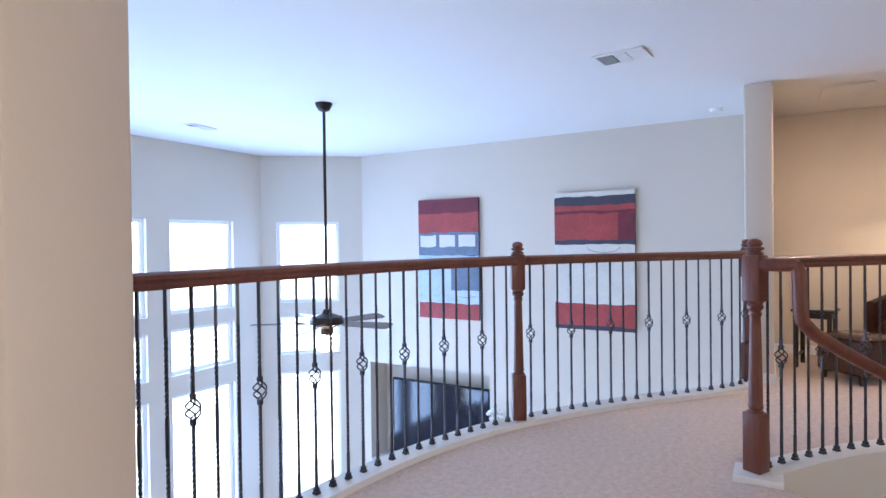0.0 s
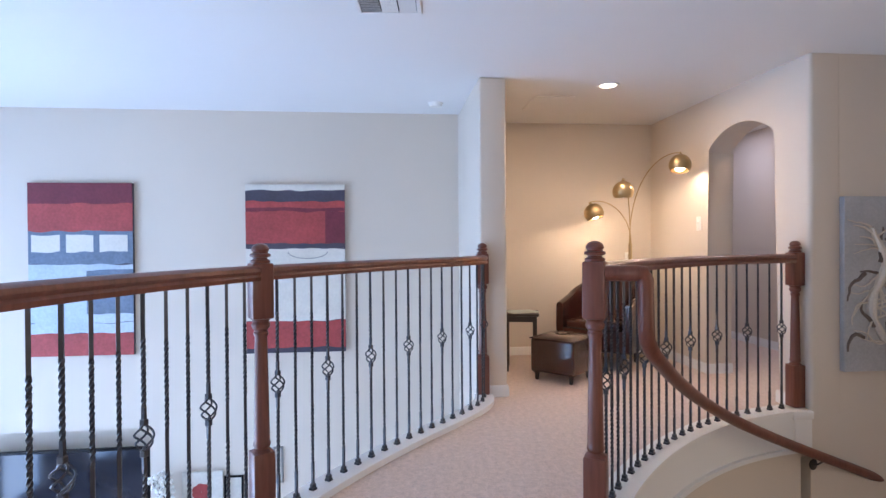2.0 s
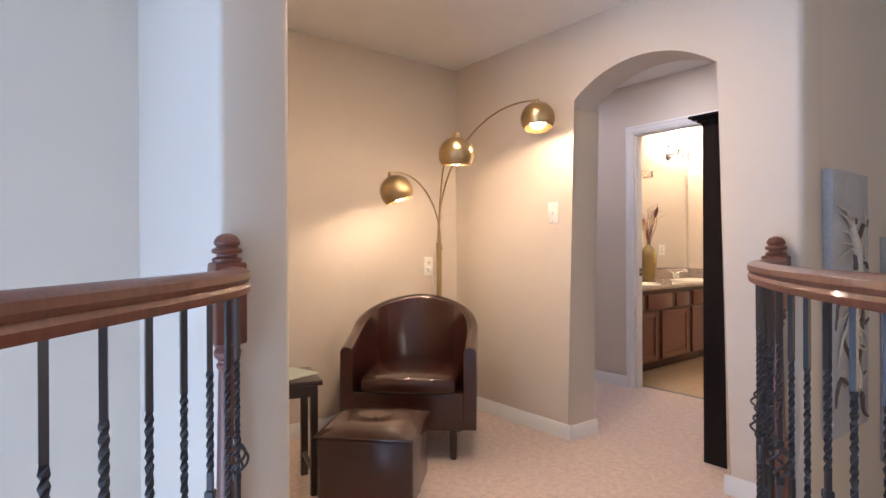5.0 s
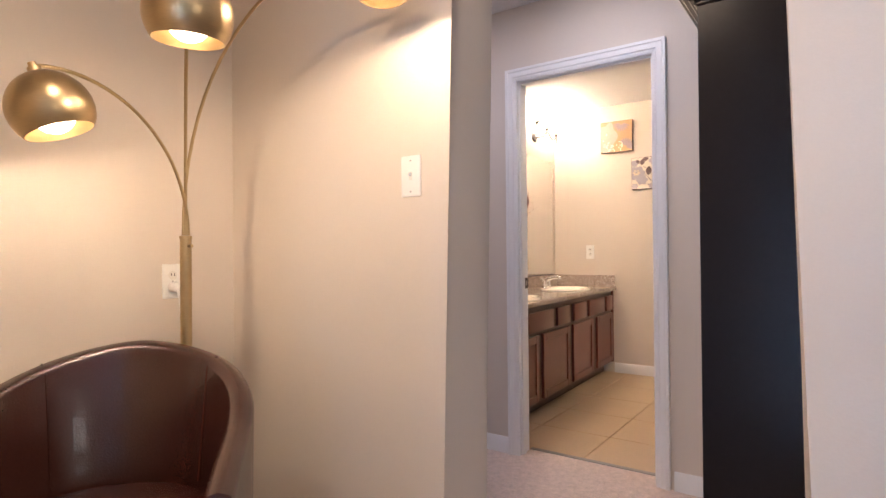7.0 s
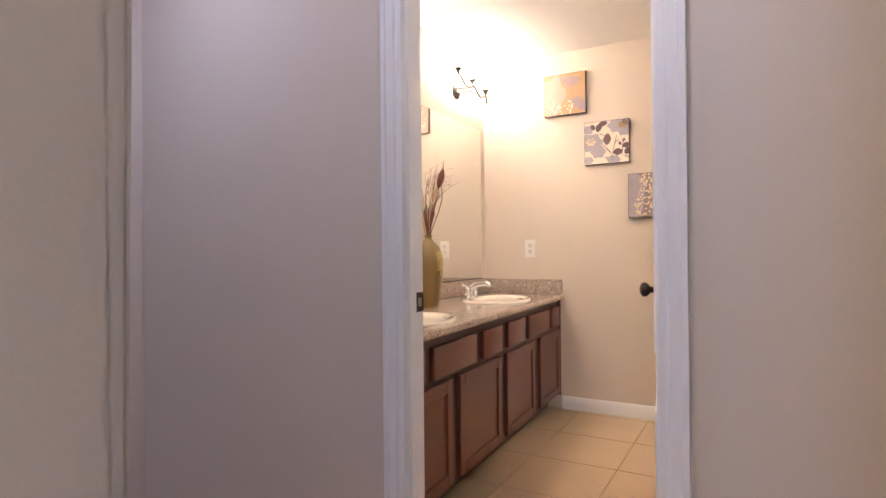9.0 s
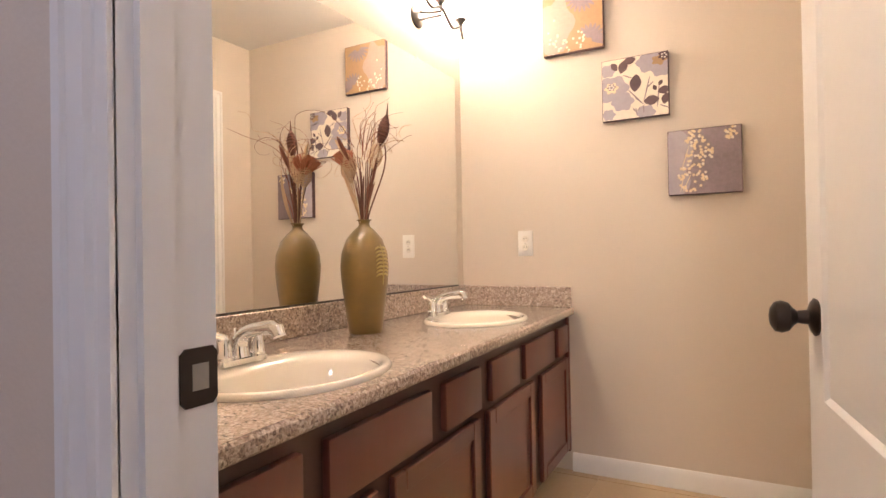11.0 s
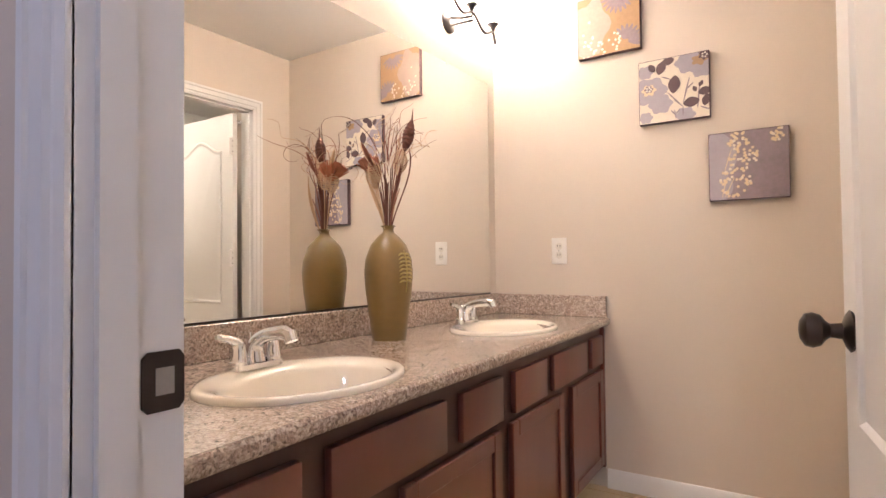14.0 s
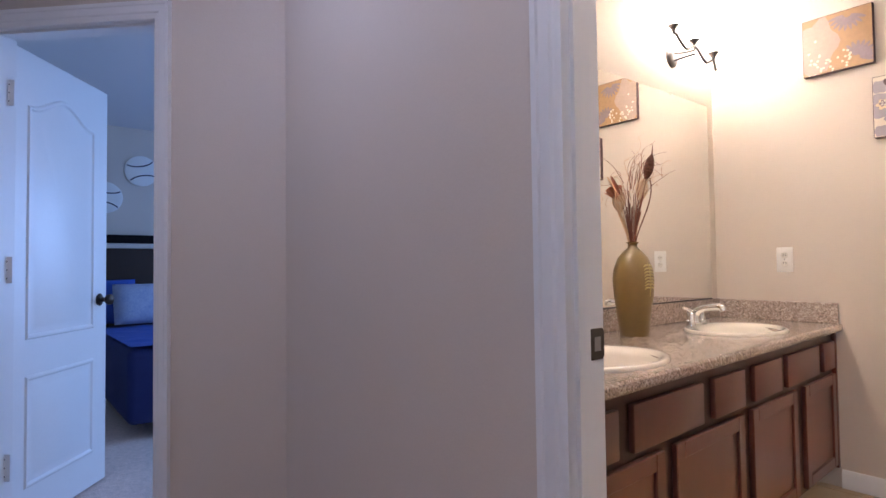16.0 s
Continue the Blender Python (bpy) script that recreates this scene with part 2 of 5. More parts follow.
def sheet(outline, y0, y1, bm=None, m=None):
    """A plate in x and z, with thickness in y."""
    bm = bm or bmesh.new()
    m = m or Matrix()
    a = [bm.verts.new(m @ Vector((x, y0, z))) for x, z in outline]
    b = [bm.verts.new(m @ Vector((x, y1, z))) for x, z in outline]
    n = len(a)
    bm.faces.new(a)
    bm.faces.new(b[::-1])
    for k in range(n):
        bm.faces.new((a[k], b[k], b[(k + 1) % n], a[(k + 1) % n]))
    return bm


def bezier(p0, p1, p2, p3, n=24):
    out = []
    for k in range(n + 1):
        t = k / n
        out.append(sum((Vector(p) * w for p, w in zip((p0, p1, p2, p3), ((1 - t) ** 3, 3 * t * (1 - t) ** 2, 3 * t * t * (1 - t), t ** 3))), Vector((0,) * len(p0))))
    return out


def along(points, step, start, end):
    """Places and headings at even steps along a polyline."""
    run, out = [0.0], []
    for p, q in zip(points, points[1:]):
        run.append(run[-1] + (q - p).length)
    total = run[-1] - start - end
    n = max(1, round(total / step))
    for k in range(n + 1):
        s = start + total * k / n
        j = max(i for i in range(len(run) - 1) if run[i] <= s + 1e-9)
        d = (points[j + 1] - points[j]).normalized()
        out.append((points[j] + d * (s - run[j]), math.degrees(math.atan2(d.y, d.x))))
    return out


def shift(points, by):
    """A plan polyline moved sideways (to its left)."""
    out = []
    for k, p in enumerate(points):
        d = (points[min(k + 1, len(points) - 1)] - points[max(k - 1, 0)]).normalized()
        out.append(Vector((p.x - d.y * by, p.y + d.x * by)))
    return out


def wall_run(name, p, q, z0, z1, thick, openings=(), label="painted beige wall", material=None, skirt=False):
    """A wall from plan point p to q; thickness to the left of that way; openings as (from, to, low, high) along it."""
    length = math.dist(p, q)
    bm = bmesh.new()
    cuts = sorted({0, length, *(v for o in openings for v in o[:2])})
    for a, b in zip(cuts, cuts[1:]):
        spans = [(z0, z1)]
        for o in openings:
            if o[0] <= a + 1e-6 and o[1] >= b - 1e-6:
                nxt = []
                for lo, hi in spans:
                    if o[2] > lo:
                        nxt.append((lo, min(hi, o[2])))
                    if o[3] < hi:
                        nxt.append((max(lo, o[3]), hi))
                spans = [(lo, hi) for lo, hi in nxt if hi - lo > 1e-4]
        for lo, hi in spans:
            box(bm, (a, 0, lo), (b, thick, hi))
    bmesh.ops.remove_doubles(bm, verts=bm.verts, dist=1e-4)
    bm.transform(pose(p[0], p[1], 0, 0, 0, math.degrees(math.atan2(q[1] - p[1], q[0] - p[0]))))
    return solid(name, bm, material or WALL, label, "wall", kind="structure", smooth=0)


def skirting(p, q, z=0.0, side=1):
    """Moulded baseboard from p to q, standing to the left of that way."""
    a = math.atan2(q[1] - p[1], q[0] - p[0])
    d = math.dist(p, q)
    bm = bmesh.new()
    prof = [(0, 0), (0.014, 0), (0.014, 0.065), (0.010, 0.075), (0.008, 0.085), (0.004, 0.09), (0, 0.09)]
    lo = [bm.verts.new((0, y * side, h)) for y, h in prof]
    hi = [bm.verts.new((d, y * side, h)) for y, h in prof]
    for k in range(len(prof)):
        j = (k + 1) % len(prof)
        bm.faces.new((lo[k], lo[j], hi[j], hi[k]))
    bm.faces.new(lo)
    bm.faces.new(hi[::-1])
    bm.transform(pose(p[0], p[1], z, 0, 0, math.degrees(a)))
    return solid("baseboard", bm, TRIM, "white painted wooden baseboard along the wall", "baseboard", kind="structure")


# ---- the large structure ----
TOP, LOW = 2.52, -3.05
OUTER_A = bezier((1.05, -3.70), (1.5, -3.70), (1.75, -4.30), (2.93, -4.98))
OUTER_B = bezier((2.93, -4.98), (3.6, -5.33), (4.2, -5.42), (5.36, -5.42))
INNER = bezier((3.15, -3.60), (2.5, -3.2), (1.78, -2.45), (1.68, -1.59))
OUTER = OUTER_A + OUTER_B[1:]

floor_line = [(p.x, p.y) for p in shift(OUTER, -0.05)]
well_line = [(p.x, p.y) for p in shift(INNER, -0.05)]
upper = floor_line + [(7.8, -5.47), (7.8, -2.2), (3.80, -2.60)] + well_line + [(1.72, -1.30), (-0.65, -1.30), (-0.65, -3.55), (0.95, -3.55)]
solid("floor_upper", prism(upper, -0.30, 0.0), CARPET, "beige pink cut pile carpet of the upper landing", "floor", kind="structure", smooth=0)
solid("floor_hall", boxes(((-5.4, -1.30, -0.3), (1.72, 0.01, 0.0))), CARPET, "beige pink cut pile carpet in the short hall", "floor", kind="structure", smooth=0)
solid("floor_bedroom", boxes(((-7.0, 0.02, -0.3), (-1.0, 3.4, 0.0))), CARPET, "pale carpet of the dim bedroom", "floor", kind="structure", smooth=0)
solid("floor_bath", boxes(((-0.99, 0.01, -0.3), (2.8, 3.1, -0.008))), GROUT, "grout bed under the bathroom floor tiles", "floor", kind="structure", smooth=0)
solid("floor_lower", boxes(((-0.8, -10.3, LOW - 0.2), (7.9, 2.6, LOW))), CARPET, "beige carpet of the lower living room", "floor", kind="structure", smooth=0)

solid("ceiling", boxes(((-7.0, -10.3, TOP), (7.9, 3.4, TOP + 0.15))), CEIL, "flat white painted ceiling over all rooms", "ceiling", kind="structure", smooth=0)

# great room: painted wall with a recess for the television
PW = -0.27
wall_run("wall_paintings", (PW, -8.86), (PW, -3.70), LOW, TOP, 0.40, [(0.18, 2.14, -2.05, -0.54)])
solid("wall_recess_back", boxes(((PW - 0.46, -8.75, -2.2), (PW - 0.40, -6.6, -0.5))), WALL, "painted back of the media recess", "wall", kind="structure", smooth=0)
BAY = [(PW, -8.80), (0.63, -9.95), (3.85, -9.95), (5.60, -8.80)]
ROWS_Z = [(-2.60, -0.66), (-0.41, 0.17), (0.36, 1.55)]
wall_run("wall_bay_side", BAY[1], BAY[0], LOW, TOP, 0.16, [(0.21, 1.11, a, b) for a, b in ROWS_Z])
wall_run("wall_bay", BAY[1], BAY[2], LOW, TOP, -0.16, [(x, x + 0.96, a, b) for x in (0.50, 1.76) for a, b in ROWS_Z])
wall_run("wall_bay_east", BAY[2], BAY[3], LOW, TOP, -0.16, [(0.4, 1.3, a, b) for a, b in ROWS_Z])
wall_run("wall_great_east", (5.60, -5.47), (5.60, -8.80), LOW, TOP, 0.16)
wall_run("wall_back_south", (7.8, -5.47), (5.60, -5.47), LOW, TOP, 0.16)
# Openings in these unseen back walls are added for the two fill lamps.
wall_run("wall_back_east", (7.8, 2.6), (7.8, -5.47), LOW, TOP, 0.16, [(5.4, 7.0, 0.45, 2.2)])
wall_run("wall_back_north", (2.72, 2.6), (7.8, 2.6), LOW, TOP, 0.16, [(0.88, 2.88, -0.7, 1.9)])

# loft nook: stub wall, lamp wall, arched wall, stair wall
solid("wall_stub", boxes(((-0.75, -3.715, LOW), (1.01, -3.50, TOP)), bevel=0.018, seg=3), WALL, "painted beige end wall beside the void", "wall", kind="structure")
wall_run("wall_lamp", (-0.615, -1.50), (-0.615, -3.50), 0, TOP, -0.15)
AL, AR, SPRING, RISE = 0.487, 1.41, 2.03, 0.178
arch = [(-0.76, 0), (AL, 0), (AL, SPRING)]
half = (AR - AL) / 2
rad = (half * half + RISE * RISE) / (2 * RISE)
for k in range(1, 24):
    a = math.asin(half / rad) * (2 * k / 24 - 1)
    arch.append(((AL + AR) / 2 + rad * math.sin(a), SPRING + RISE - rad + rad * math.cos(a)))
arch += [(AR, SPRING), (AR, 0), (1.745, 0), (1.745, TOP), (-0.76, TOP)]
bm = sheet(arch, -1.51, -1.27)
edge = [e for e in bm.edges if len(e.link_faces) == 2 and e.calc_length() > 1e-4 and abs(e.verts[0].co.y - e.verts[1].co.y) < 1e-5
        and all(AL - 0.01 < v.co.x < AR + 0.01 for v in e.verts)]
edge += [e for e in bm.edges if all(v.co.x > 1.74 for v in e.verts) and abs(e.verts[0].co.z - e.verts[1].co.z) > 1]
bmesh.ops.bevel(bm, geom=edge, offset=0.03, segments=4, affect="EDGES", profile=0.5)
solid("wall_arch", bm, WALL, "painted beige wall with a segmental arched opening", "wall", kind="structure", smooth=0.5)
wall_run("wall_stair", (1.742, -1.32), (1.742, 0.17), LOW, TOP, 0.10)
wall_run("wall_stair_return", (1.742, 0.07), (2.82, 0.07), LOW, TOP, 0.10)
wall_run("wall_stair_inner", (2.82, 0.17), (2.82, 2.6), LOW, TOP, 0.10)
solid("wall_under_arch", boxes(((1.0, -1.51, LOW), (1.745, -1.27, -0.30)), ((1.7215, -1.51, -0.30), (1.745, -1.27, -0.0005))), WALL, "painted beige wall of the stairwell", "wall", kind="structure", smooth=0)

# the curved wall under the inner rail and its white fascia, and the wall under the outer rail
def ribbon(points, z0, z1, a, b):
    p, q = shift(points, a), shift(points, b)
    return prism([(v.x, v.y) for v in p] + [(v.x, v.y) for v in reversed(q)], z0, z1)


solid("wall_stair_curve", ribbon(INNER, LOW, -0.22, 0.0, -0.06), WALL, "curved beige wall below the inner railing", "wall", kind="structure")
solid("fascia_stair", ribbon(INNER, -0.22, 0.0, -0.01, -0.075), TRIM, "curved white fascia board round the stairwell", "trim", kind="structure")
solid("fascia_bead", ribbon(INNER, -0.25, -0.222, -0.02, -0.10), TRIM, "thin white bead under the stairwell fascia", "trim", kind="structure")
solid("wall_void_curve", ribbon(OUTER, LOW, -0.02, -0.055, 0.10), WALL, "curved beige wall below the outer railing", "wall", kind="structure")
solid("curb_inner", ribbon(INNER, 0.0, 0.035, 0.075, -0.085), TRIM, "white painted curb under the inner balusters", "trim", kind="structure")
solid("curb_outer", ribbon(OUTER, 0.0, 0.035, -0.075, 0.075), TRIM, "white painted curb under the outer balusters", "trim", kind="structure")
solid("curb_newel_plate", boxes(((3.06, -3.70, 0.0), (3.26, -3.48, 0.034)), bevel=0.004), TRIM, "square white base board under the stair newel", "trim", kind="structure")
solid("curb_wall_plate", boxes(((1.60, -1.665, -0.02), (1.785, -1.515, 0.034)), ((1.61, -1.645, -0.24), (1.768, -1.515, -0.021)), bevel=0.004), TRIM, "white curb end against the wall", "trim", kind="structure")

# the pier beside the start of the walk
solid("wall_pier", boxes(((5.42, -5.60, LOW), (5.75, -5.16, TOP)), bevel=0.015), WALL, "painted beige pier at the end of the railing", "wall", kind="structure")

# hall, bath, bedroom
BY = -0.11
wall_run("wall_bath_front", (-1.31, BY), (1.642, BY), 0, TOP, 0.095, [(1.31 - 0.012, 1.31 + 0.748, 0, 2.11)])
solid("wall_hall_east", boxes(((1.55, -1.27, 0), (1.642, BY, TOP))), WALL, "painted beige end wall of the hall", "wall", kind="structure", smooth=0)
wall_run("wall_bedroom_diagonal", (-2.56, -1.335), (-1.31, -0.085), 0, TOP, 0.115, [(0.50, 1.23, 0, 2.11)])
solid("wall_hall_south", boxes(((-4.2, -1.51, 0), (-0.76, -1.27, TOP))), WALL, "painted beige wall of the hall", "wall", kind="structure", smooth=0)
wall_run("wall_mirror", (-0.875, -0.015), (-0.875, 2.34), 0, TOP, 0.13)
wall_run("wall_bath_back", (-0.985, 2.34), (0.90, 2.34), 0, TOP, 0.14)
wall_run("wall_bath_east", (0.77, 2.34), (0.77, -0.015), 0, TOP, 0.11, [(0.305, 1.045, 0, 2.11)])
wall_run("wall_tub_back", (2.6, 2.95), (2.6, 0.2), 0, TOP, 0.1, material=TRIM, label="white tiled end wall of the tub room")
wall_run("wall_tub_north", (0.60, 2.95), (2.7, 2.95), 0, TOP, 0.14)
wall_run("wall_tub_west", (0.88, 2.48), (0.88, 2.95), 0, TOP, 0.1)
wall_run("wall_tub_south", (2.7, 0.3), (0.88, 0.3), 0, TOP, 0.1)
wall_run("wall_bedroom_far", (-5.5, 3.4), (-5.5, -1.51), 0, TOP, -0.12)
wall_run("wall_bedroom_north", (-1.0, 3.3), (-5.6, 3.3), 0, TOP, -0.12, [(1.2, 2.8, 0.75, 2.15)])
wall_run("wall_bedroom_east", (-1.0, 0.03), (-1.0, 3.3), 0, TOP, 0.1)
wall_run("wall_bedroom_south", (-5.6, -1.39), (-4.1, -1.39), 0, TOP, -0.12)

for p, q in (((-0.601, -3.50), (-0.601, -1.51)), ((-0.6, -1.51), (AL, -1.51)), ((1.41, -1.51), (1.62, -1.51)), ((-1.31, BY), (-0.075, BY)), ((0.82, BY), (1.55, BY)),
             ((1.01, -3.50), (-0.6, -3.50)), ((-0.28, 2.34), (0.77, 2.34))):
    skirting(p, q, 0.0, -1)
skirting((1.01, -3.715), (1.01, -3.50), 0.0, -1)
skirting((AL, -1.51), (AL, -1.27), 0.0, -1)
skirting((0.77, 0.05), (0.77, 1.19), 0.0, 1)


def casing(name, p, q, height, side, label):
    """Moulded white casing round a doorway from plan point p to q, on one face of the wall (side: +1 left)."""
    prof = [(0.0, 0.0), (0.0, 0.008), (0.012, 0.012), (0.018, 0.012), (0.024, 0.017), (0.048, 0.019), (0.052, 0.023), (0.066, 0.023), (0.066, 0.0)]
    d = math.dist(p, q)
    bm = bmesh.new()
    rows = []
    for x, z, ox, oz in ((0, 0, -1, 0), (0, height, -1, 1), (d, height, 1, 1), (d, 0, 1, 0)):
        rows.append([bm.verts.new((x + ox * w, side * h, z + oz * w)) for w, h in prof])
    for r, t in zip(rows, rows[1:]):
        for k in range(len(prof)):
            j = (k + 1) % len(prof)
            bm.faces.new((r[k], r[j], t[j], t[k]))
    bm.transform(pose(p[0], p[1], 0, 0, 0, math.degrees(math.atan2(q[1] - p[1], q[0] - p[0]))))
    return solid(name, bm, TRIM, label, "door casing", kind="structure", smooth=0.3)


def jamb(name, p, q, height, t0, t1, label):
    """Lining of a doorway with a stop; t0 to t1: depth to the left of the way p to q."""
    d = math.dist(p, q)
    mid = (t0 + t1) / 2
    ob = tagged(thing(name, label, "door jamb", (p[0], p[1], 0), math.degrees(math.atan2(q[1] - p[1], q[0] - p[0]))), kind="structure")
    for part_name, lo, hi in (("side_jamb", (-0.012, t0, 0), (0.0, t1, height + 0.012)), ("side_jamb", (d, t0, 0), (d + 0.012, t1, height + 0.012)), ("head_jamb", (0, t0, height), (d, t1, height + 0.012)),
                              ("door_stop", (0, mid - 0.035, 0), (0.01, mid, height)), ("door_stop", (d - 0.01, mid - 0.035, 0), (d, mid, height)), ("door_stop", (0.01, mid - 0.035, height - 0.01), (d - 0.01, mid, height))):
        part(part_name, boxes((lo, hi)), TRIM, ob, smooth=0)
    return ob


casing("door_casing_bath", (0, BY), (0.736, BY), 2.10, -1, "white moulded casing of the bathroom doorway")
jamb("door_jamb_bath", (0, BY), (0.736, BY), 2.098, -0.002, 0.108, "white lining of the bathroom doorway")
P45, Q45 = (-2.56 + 0.512 * 0.7071, -1.335 + 0.512 * 0.7071), (-2.56 + 1.218 * 0.7071, -1.335 + 1.218 * 0.7071)
casing("door_casing_bedroom", P45, Q45, 2.10, -1, "white moulded casing of the bedroom doorway")
jamb("door_jamb_bedroom", P45, Q45, 2.098, -0.002, 0.117, "white lining of the bedroom doorway")
casing("door_casing_tub", (0.77, 2.025), (0.77, 1.305), 2.10, -1, "white moulded casing of the bathtub room doorway")
jamb("door_jamb_tub", (0.77, 2.025), (0.77, 1.305), 2.098, -0.002, 0.112, "white lining of the bathtub room doorway")

solid("backdrop", boxes(((-14, -17.2, -9), (20, -17.0, 12))), BACKDROP, "bright hazy daylight beyond the tall windows", "backdrop", kind="structure", smooth=0)

# ---- railings ----
RAIL_PROFILE = [(-0.030, -0.030), (0.030, -0.030), (0.032, -0.014), (0.026, -0.004), (0.034, 0.008), (0.032, 0.022), (0.020, 0.031), (0, 0.034), (-0.020, 0.031), (-0.032, 0.022), (-0.034, 0.008), (-0.026, -0.004), (-0.032, -0.014)]


def newel(place, turn, group="railing newels", label="turned cherry-stained wooden newel post with ball cap"):
    ob = thing("newel_post", label, "newel post", place, turn, group)
    bm = bmesh.new()
    box(bm, (-0.045, -0.045, 0), (0.045, 0.045, 0.30), 0.006)
    part("lower_block", bm, WOOD, ob)
    part("turned_shaft", lathe([(0.044, 0.30), (0.030, 0.315), (0.036, 0.325), (0.036, 0.335), (0.033, 0.345), (0.033, 0.38), (0.030, 0.55), (0.0265, 0.75), (0.025, 0.785), (0.031, 0.795),
                                (0.031, 0.803), (0.027, 0.808), (0.027, 0.815), (0.037, 0.825), (0.039, 0.838), (0.033, 0.85), (0.042, 0.862)], 24), WOOD, ob)
    bm = bmesh.new()
    box(bm, (-0.045, -0.045, 0.862), (0.045, 0.045, 1.097), 0.008)
    part("upper_block", bm, WOOD, ob)
    part("cap", lathe([(0.034, 1.095), (0.040, 1.098), (0.0415, 1.107), (0.036, 1.111), (0.029, 1.114), (0.029, 1.120), (0.041, 1.124), (0.0435, 1.130), (0.041, 1.136), (0.032, 1.139), (0.030, 1.144), (0.036, 1.149), (0.037, 1.155), (0.033, 1.165), (0.026, 1.173), (0.014, 1.179), (0.002, 1.181)], 24), WOOD, ob, smooth=0.35)
    return ob


def twisted_bar(bm, z0, z1, ranges, w=0.0068):
    """A square bar with twisted stretches."""
    n = 64
    rows = []
    ang = 0.0
    zs = [z0 + (z1 - z0) * k / n for k in range(n + 1)]
    for k, z in enumerate(zs):
        if k and any(a <= z <= b for a, b in ranges):
            ang += (zs[1] - zs[0]) * 2 * math.pi / 0.085
        rows.append([bm.verts.new((w * 1.2 * math.cos(ang + math.pi / 4 + j * math.pi / 2), w * 1.2 * math.sin(ang + math.pi / 4 + j * math.pi / 2), z)) for j in range(4)])
    for p, q in zip(rows, rows[1:]):
        for j in range(4):
            bm.faces.new((p[j], p[(j + 1) % 4], q[(j + 1) % 4], q[j]))
    bm.faces.new(rows[0][::-1])
    bm.faces.new(rows[-1])


def baluster(basket):
    label = "black wrought iron baluster with a twisted basket" if basket else "black wrought iron baluster with a twisted shaft"
    ob = thing("baluster", label, "baluster", group="basket balusters" if basket else "twisted balusters")
    bm = bmesh.new()
    if basket:
        twisted_bar(bm, 0.02, 0.515, [(0.16, 0.46)])
        twisted_bar(bm, 0.605, 1.03, [(0.66, 0.88)])
    else:
        twisted_bar(bm, 0.02, 1.03, [(0.14, 0.42), (0.56, 0.86)])
    part("bar", bm, IRON, ob, smooth=0)
    part("shoe", boxes(((-0.015, -0.015, 0), (0.015, 0.015, 0.012)), ((-0.0115, -0.0115, 0.012), (0.0115, 0.0115, 0.03)), bevel=0.002, seg=1), IRON, ob, smooth=0)
    if basket:
        for j in range(4):
            pts = []
            for k in range(13):
                u = k / 12
                r = 0.004 + 0.026 * math.sin(math.pi * u) ** 0.8
                a = j * math.pi / 2 + u * math.pi * 1.1
                pts.append((r * math.cos(a), r * math.sin(a), 0.52 + 0.082 * u))
            part("basket_wire", tube(pts, 0.0038, 5), IRON, ob)
        part("collar", boxes(((-0.010, -0.010, 0.500), (0.010, 0.010, 0.522)), bevel=0.002, seg=1), IRON, ob, smooth=0)
        part("collar", boxes(((-0.010, -0.010, 0.600), (0.010, 0.010, 0.620)), bevel=0.002, seg=1), IRON, ob, smooth=0)
    return ob


def handrail(points, z, label):
    bm = tube([(p.x, p.y, z) for p in points], 0, shape=RAIL_PROFILE)
    return solid("handrail", bm, WOOD, label, "handrail")


plain, fancy = baluster(False), baluster(True)
used = {"plain": False, "fancy": False}


def fill(points, start, end, step, phase):
    for k, (p, a) in enumerate(along(points, step, start, end)):
        m = pose(p.x, p.y, 0.035, 0, 0, a)
        key = "fancy" if k % 3 == phase else "plain"
        src = fancy if key == "fancy" else plain
        if not used[key]:
            used[key] = True
            src.matrix_world = m
        else:
            copy_thing(src, m)


fill(OUTER_A[::-1], 0.10, 0.09, 0.116, 0)
fill(OUTER_B, 0.10, 0.10, 0.1065, 2)
fill(INNER, 0.10, 0.10, 0.108, 1)
for x, y, a in ((1.030, -3.70, 0), (2.93, -4.98, 28), (5.375, -5.42, 0), (3.15, -3.60, -30), (1.656, -1.556, 0)):
    newel((x, y, 0.0345), a)
RZ = 1.088
handrail(OUTER_A, RZ, "curved cherry-stained wooden handrail along the void")
handrail(OUTER_B, RZ, "long curved cherry-stained wooden handrail along the void")
handrail(INNER, RZ, "curved cherry-stained wooden handrail round the stairwell")

# the descending stair rail: level easing from the newel, gooseneck, then down along the curved wall
level = bezier((3.17, -3.58), (3.20, -3.53), (3.22, -3.48), (3.215, -3.43), 6)
slope = bezier((3.195, -3.40), (2.72, -2.98), (2.02, -2.35), (1.84, -1.50), 26)
pts = [(p.x, p.y, RZ - 0.004) for p in level] + [(3.212, -3.415, RZ - 0.03), (3.208, -3.412, RZ - 0.09), (3.206, -3.41, RZ - 0.16), (3.204, -3.408, RZ - 0.22), (3.195, -3.40, RZ - 0.275)]
pts += [(p.x, p.y, RZ - 0.30 - 1.05 * k / 26) for k, p in enumerate(slope)][1:]
last, prev = Vector(pts[-1]), Vector(pts[-2])
pts += [tuple(last + (last - prev) * j) for j in (2, 4, 6, 10, 16)]
rail = thing("stair_handrail", "cherry-stained wooden stair rail with a gooseneck, descending", "handrail")
part("rail", tube(pts, 0.033, 14), WOOD, rail)
